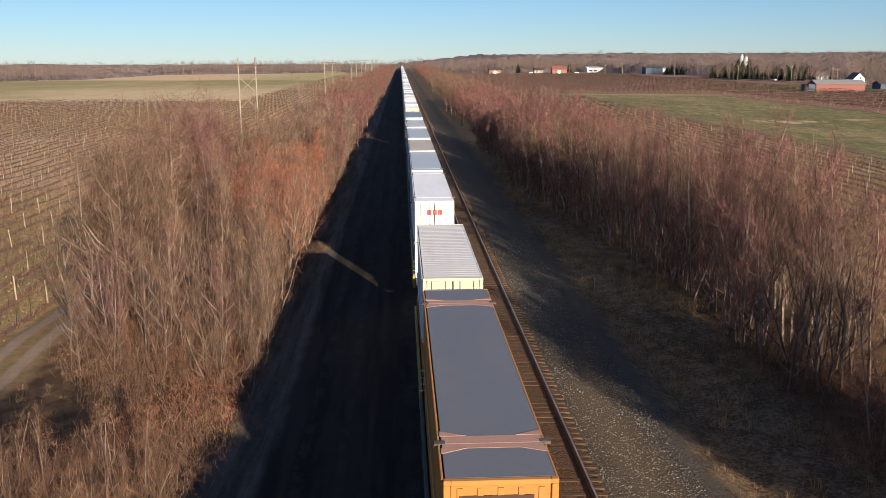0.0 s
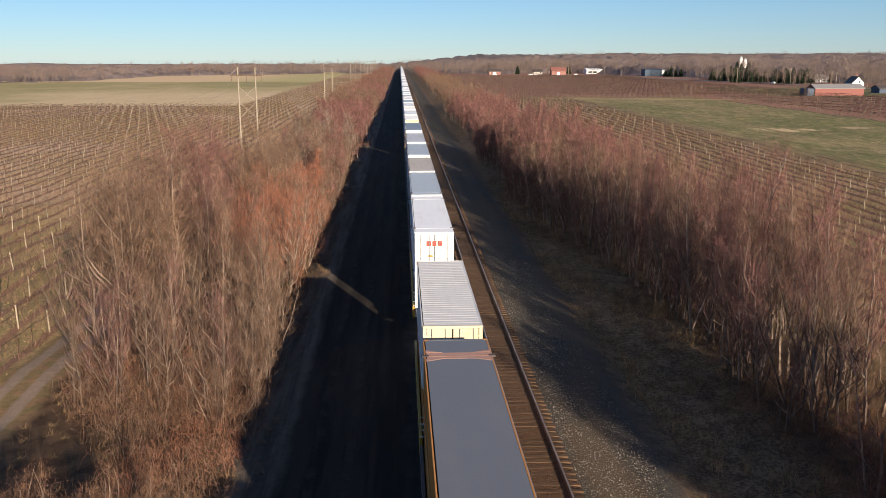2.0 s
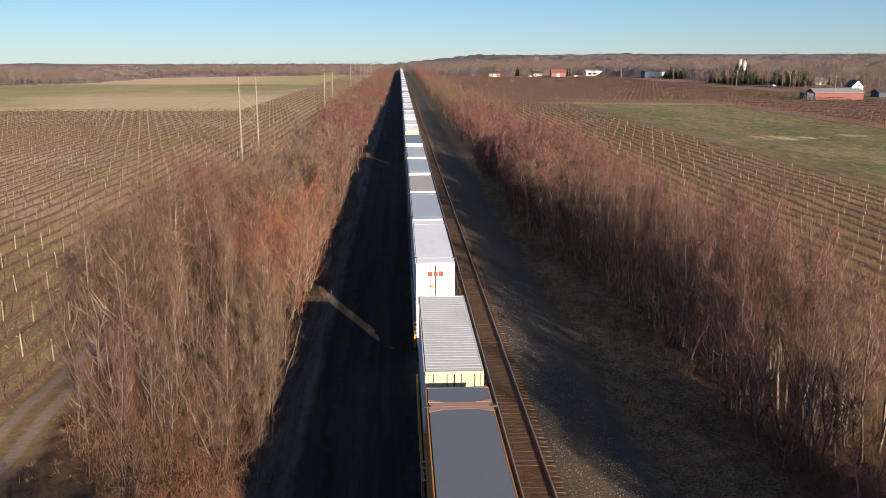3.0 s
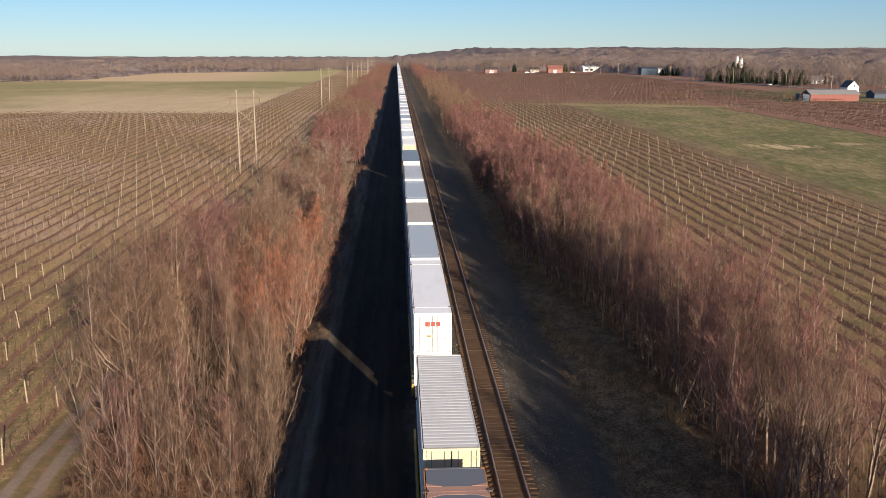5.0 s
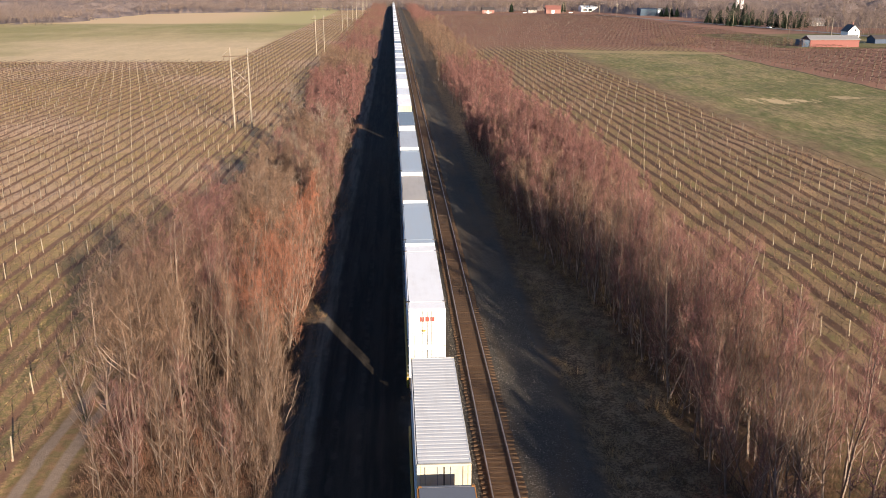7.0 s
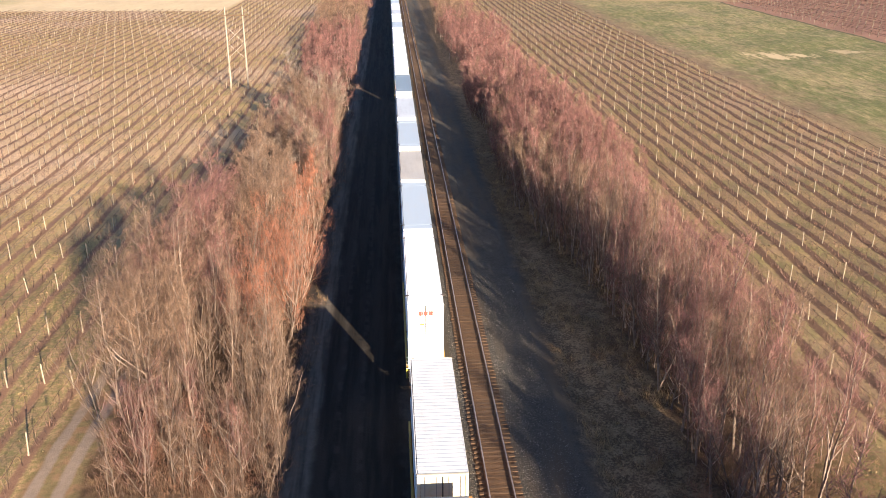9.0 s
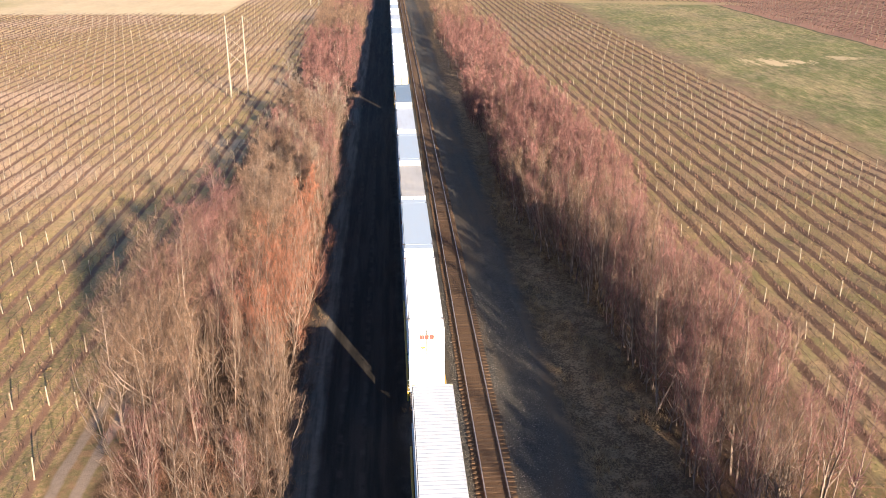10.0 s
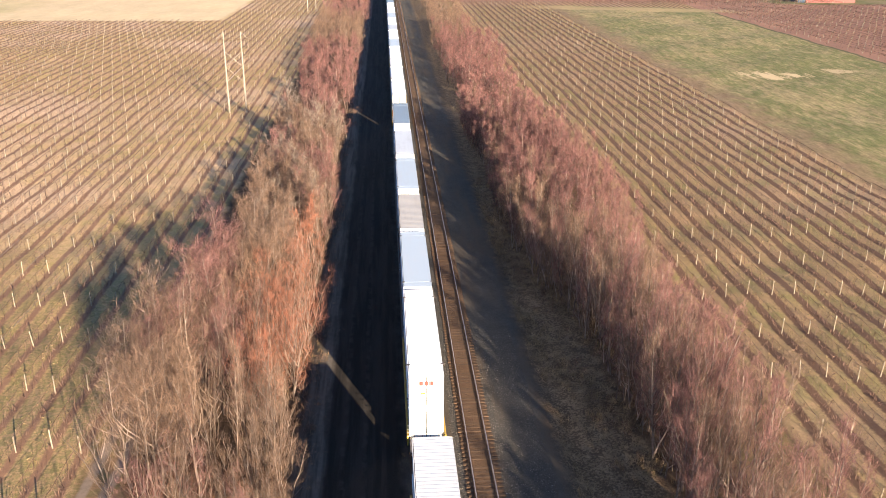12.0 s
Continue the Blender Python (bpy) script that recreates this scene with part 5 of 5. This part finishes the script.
for x, y, turn, paint in ((101, 944, 0, "white"), (140, 944, 10, "white"), (146, 942, 0, "silver"), (262, 604, 100, "white"), (240, 1004, 0, "grey"), (190, 944, 0, "white")):
    car(x, y, turn, paint, "%s car parked by the far road" % paint)


def conifer(x, y, h):
    ob = thing("conifer", (x, y, -0.9), "dark green evergreen tree beside the road", "tree", "evergreens")
    r = np.random.default_rng(int(x * 7 + y))
    part("trunk", Mesh().tube([(0, 0, 0), (0, 0, h)], [0.28, 0.04], 6), M["bark"], ob)
    m = Mesh()
    for k in range(420):
        f = r.uniform(0.06, 1.0) ** 0.8
        a, reach = r.uniform(0, 6.28), (1 - f) ** 0.8 * h * 0.36 * r.uniform(0.25, 1.2) + 0.35
        p = Vector((math.cos(a) * reach, math.sin(a) * reach, f * h - reach * 0.25))
        s = Vector((-math.sin(a), math.cos(a), 0)) * r.uniform(0.25, 0.6)
        m.add([Vector((0, 0, f * h + 0.3)), p - s, p + Vector((0, 0, -0.4)), p + s], [(0, 1, 2), (0, 2, 3)])
    part("crown", m, M["needles"], ob)


for x, y in scatter(250, 325, 640, 720, 8.5) + scatter(268, 300, 850, 890, 8):
    conifer(x, y, float(rng.uniform(5, 11)))
for x, y, h in ((288, 738, 15), (293, 741, 13.5), (298, 738, 14.5), (284, 742, 12)):
    conifer(x, y, h)
for x, y, h in ((259, 845, 7.0), (262, 840, 8.5), (269, 846, 7.5), (272, 838, 8.0), (279, 842, 7.0), (283, 836, 8.2), (293, 842, 7.0), (270, 610, 8.5), (272, 604, 10.0), (280, 612, 11.5), (282, 606, 9.5), (290, 613, 11.0), (251, 650, 8.0), (263, 655, 9.0)):
    conifer(x, y, h)
conifer(132, 990, 9.5)
conifer(190, 985, 11)
conifer(186, 989, 8.5)
for x, y, s in ((215.0, 470, 0.62), (270, 488, 1.15), (272, 500, 1.2), (318, 470, 1.3), (335, 480, 1.2), (350, 500, 1.3), (268, 545, 0.7), (280, 590, 0.9), (258, 600, 0.75), (246, 660, 0.8), (240, 720, 0.9), (256, 735, 0.95), (225, 905, 0.9), (170, 962, 1.0), (120, 965, 0.9), (136, 958, 0.8), (206, 985, 1.0), (80, 962, 0.9), (62, 970, 1.0), (298, 757, 1.05), (310, 752, 1.15), (276, 700, 0.9), (322, 640, 1.1), (330, 560, 1.2), (312, 530, 1.1), (345, 540, 1.25), (294, 530, 0.9), (262, 700, 0.8), (108, 970, 0.95), (150, 966, 0.8), (184, 972, 1.0)):
    ob = thing("tree", (x, y, -0.9), "round leafless yard tree beside the farm", "tree", "yard trees")
    ob.scale = (s, s, s)
    for (v, t), name, mat in ((KIND["distant"][int(x) % 5][0], "trunk", "bark"), (KIND["distant"][int(x) % 5][1], "crown", "far_twig")):
        me = bpy.data.meshes.new(name)
        me.from_pydata(v.tolist(), [], t.tolist())
        part(name, me, M[mat], ob)
copse = [(int(rng.integers(5)), x, y, -0.9, rng.uniform(0, 6.28), rng.uniform(0.45, 1.0), rng.uniform(0.9, 1.1)) for x, y in
         scatter(262, 345, 535, 640, 6.4) + scatter(238, 330, 640, 720, 6.5) + scatter(272, 345, 470, 540, 6.4) + scatter(150, 275, 945, 1000, 8.0, lambda x, y: not 204 < x < 272) + scatter(40, 150, 975, 1010, 8.0)]
for half, mat, name in ((0, "bark", "copse_trunks"), (1, "far_twig", "copse_crowns")):
    v, t = strew([q[half] for q in KIND["distant"]], copse)
    big_mesh(name, v, t, M[mat], "leafless trees round the farm and its road", "trees")
heap = [(int(rng.integers(3)), x, y, -0.9, rng.uniform(0, 6.28), rng.uniform(0.35, 0.7), 1.0) for x, y in scatter(128, 150, 424, 440, 2.6) + scatter(150, 196, 404, 412, 3.0)]
for half, mat in ((0, "bark"), (1, "twig_tan")):
    v, t = strew([q[half] for q in KIND["scrub"]], heap)
    big_mesh("hedge", v, t, M[mat], "overgrown scrub between the meadow and the far vines", "hedge")


# ---- grass, stones and ties ----
blade = []
for k in range(4):
    r = np.random.default_rng(300 + k)
    tv, tt = [], []
    for _ in range(26):
        p = np.array([*r.normal(0, 0.14, 2), -0.05])
        d = np.array([*r.normal(0, 0.25, 2), r.uniform(0.2, 0.6)])
        s = np.array([r.normal(0, 1), r.normal(0, 1), 0])
        s = s / np.linalg.norm(s) * 0.009
        j = len(tv)
        tv += [p - s, p + s, p + d]
        tt += [(j, j + 1, j + 2)]
    blade.append((np.array(tv, np.float32), np.array(tt, np.int32)))
tufts = [(x, y) for x, y in scatter(10.4, 17.5, 16, 130, 0.5) if rng.uniform() < 0.55 + 0.5 * math.sin(x * 0.9 + y * 0.31)] + scatter(-12.5, -8.6, 24, 120, 0.9) + scatter(-21.5, -13, 24, 50, 1.0) + scatter(15, 30, 20, 46, 1.0)
v, t = strew(blade, [(int(rng.integers(4)), x, y, float(land(x, y)), rng.uniform(0, 6.28), rng.uniform(0.6, 1.3), rng.uniform(0.7, 1.2)) for x, y in tufts])
big_mesh("dry_grass", v, t, M["dry_grass"], "tufts of dead straw-coloured grass on the verge", "grass")

sheaf = []
for k in range(4):
    r = np.random.default_rng(320 + k)
    tv, tt = [], []
    for _ in range(34):
        p = np.array([*r.normal(0, 0.22, 2), -0.05])
        d = np.array([*r.normal(0, 0.30, 2), r.uniform(0.35, 1.0)])
        side = unit(np.array([r.normal(0, 1), r.normal(0, 1), 0.0])) * 0.014
        j = len(tv)
        tv += [p - side, p + side, p + d]
        tt += [(j, j + 1, j + 2)]
    sheaf.append((np.array(tv, np.float32), np.array(tt, np.int32)))
tall_grass = [(x, y) for x, y in scatter(10.6, 18, 26, 125, 0.65, lambda x, y: x > right_edge(y) - 6.0) if rng.uniform() < 0.35 + 0.6 * math.sin(x * 0.8 + y * 0.43) * math.sin(y * 0.21)]
v, t = strew(sheaf, [(int(rng.integers(4)), x, y, float(land(x, y)), rng.uniform(0, 6.28), rng.uniform(0.6, 1.2), rng.uniform(0.7, 1.2)) for x, y in tall_grass])
big_mesh("tall_grass", v, t, M["straw"], "clumps of tall bleached grass between ballast and wood", "grass")

straw = []
for k in range(5):
    r = np.random.default_rng(350 + k)
    tv, tt = [], []
    for _ in range(3):
        p, d, a = np.array([*r.normal(0, 0.10, 2), -0.03]), np.array([*r.normal(0, 0.10, 2), r.uniform(0.10, 0.24)]), r.uniform(0, 3.14)
        s = np.array([math.cos(a), math.sin(a), 0]) * r.uniform(0.04, 0.10)
        j = len(tv)
        tv += [p - s, p + s, p + d]
        tt += [(j, j + 1, j + 2)]
    straw.append((np.array(tv, np.float32), np.array(tt, np.int32)))
n = 30000
sx = np.concatenate((rng.uniform(-75, -25.6, n // 2), rng.uniform(27, 72, n // 2)))
sy = 36 + 110 * rng.uniform(0, 1, n) ** 1.3
off = np.where(sx < 0, sx - LEFT_ROW, sx - RIGHT_ROW) / ROW_GAP
ok = np.abs(off - np.round(off)) > 0.2
v, t = strew(straw, [(int(rng.integers(5)), float(x), float(y), float(land(x, y)), rng.uniform(0, 6.28), rng.uniform(0.4, 1.0), 0.8) for x, y in zip(sx[ok], sy[ok])])
big_mesh("turf_tufts", v, t, M["turf"], "bleached tufts of grass in the vineyard alleys", "grass")

rocks = []
for k in range(6):
    r = np.random.default_rng(400 + k)
    p = np.array([(1, 0, 0), (-1, 0, 0), (0, 1, 0), (0, -1, 0), (0, 0, 1), (0, 0, -1)], np.float32) * r.uniform(0.6, 1.2, (6, 1)) + r.normal(0, 0.15, (6, 3))
    rocks.append((p.astype(np.float32), np.array([(0, 2, 4), (2, 1, 4), (1, 3, 4), (3, 0, 4), (2, 0, 5), (1, 2, 5), (3, 1, 5), (0, 3, 5)], np.int32)))
n = 19000
sx, sy = rng.uniform(2.0, 9.2, n), 14 + 62 * rng.uniform(0, 1, n) ** 1.5
ok = np.abs(sx - TRACK_2) > 1.38
v, t = strew(rocks, [(int(rng.integers(6)), float(x), float(y), float(land(x, y)) + 0.01, rng.uniform(0, 6.28), float(rng.uniform(0.022, 0.05)), 0.8) for x, y in zip(sx[ok], sy[ok])])
big_mesh("ballast_stones", v, t, M["stone"], "crushed grey stone ballast beside the rails", "ballast")

tie_mesh = Mesh().box(-1.3, 1.3, -0.115, 0.115, -0.18, 0.0, 0.012).data("tie")
tie_mesh.materials.append(M["tie"])
bed = thing("railway_track", (0, 0, 0), "two tracks of creosoted wooden ties in ballast", "railway track", "", "structure")
TIE_GAP, rest = 0.535, []
for x, y0, near in ((TRACK_2, 14.0, 118.0), (TRACK_1, 14.0, 62.0)):
    for k in range(int((1100 - y0 + 40) / TIE_GAP)):
        y = y0 - 40 + k * TIE_GAP
        if y0 < y < near:
            ob = new("tie", tie_mesh)
            ob.parent = bed
            ob.location = (x + rng.normal(0, 0.03), y + rng.normal(0, 0.015), -0.180 + rng.normal(0, 0.006))
            ob.rotation_euler = (0, 0, rng.normal(0, 0.008))
        elif y < 420:
            rest.append((0, x + rng.normal(0, 0.03), y, -0.182, 0.0, 1.0, 1.0))
v, t = strew([arrays(Mesh().box(-1.3, 1.3, -0.115, 0.115, -0.18, 0.0))], rest)
far_ties = big_mesh("far_ties", v, t, M["tie"], "", "", "stuff")
far_ties.parent = bed
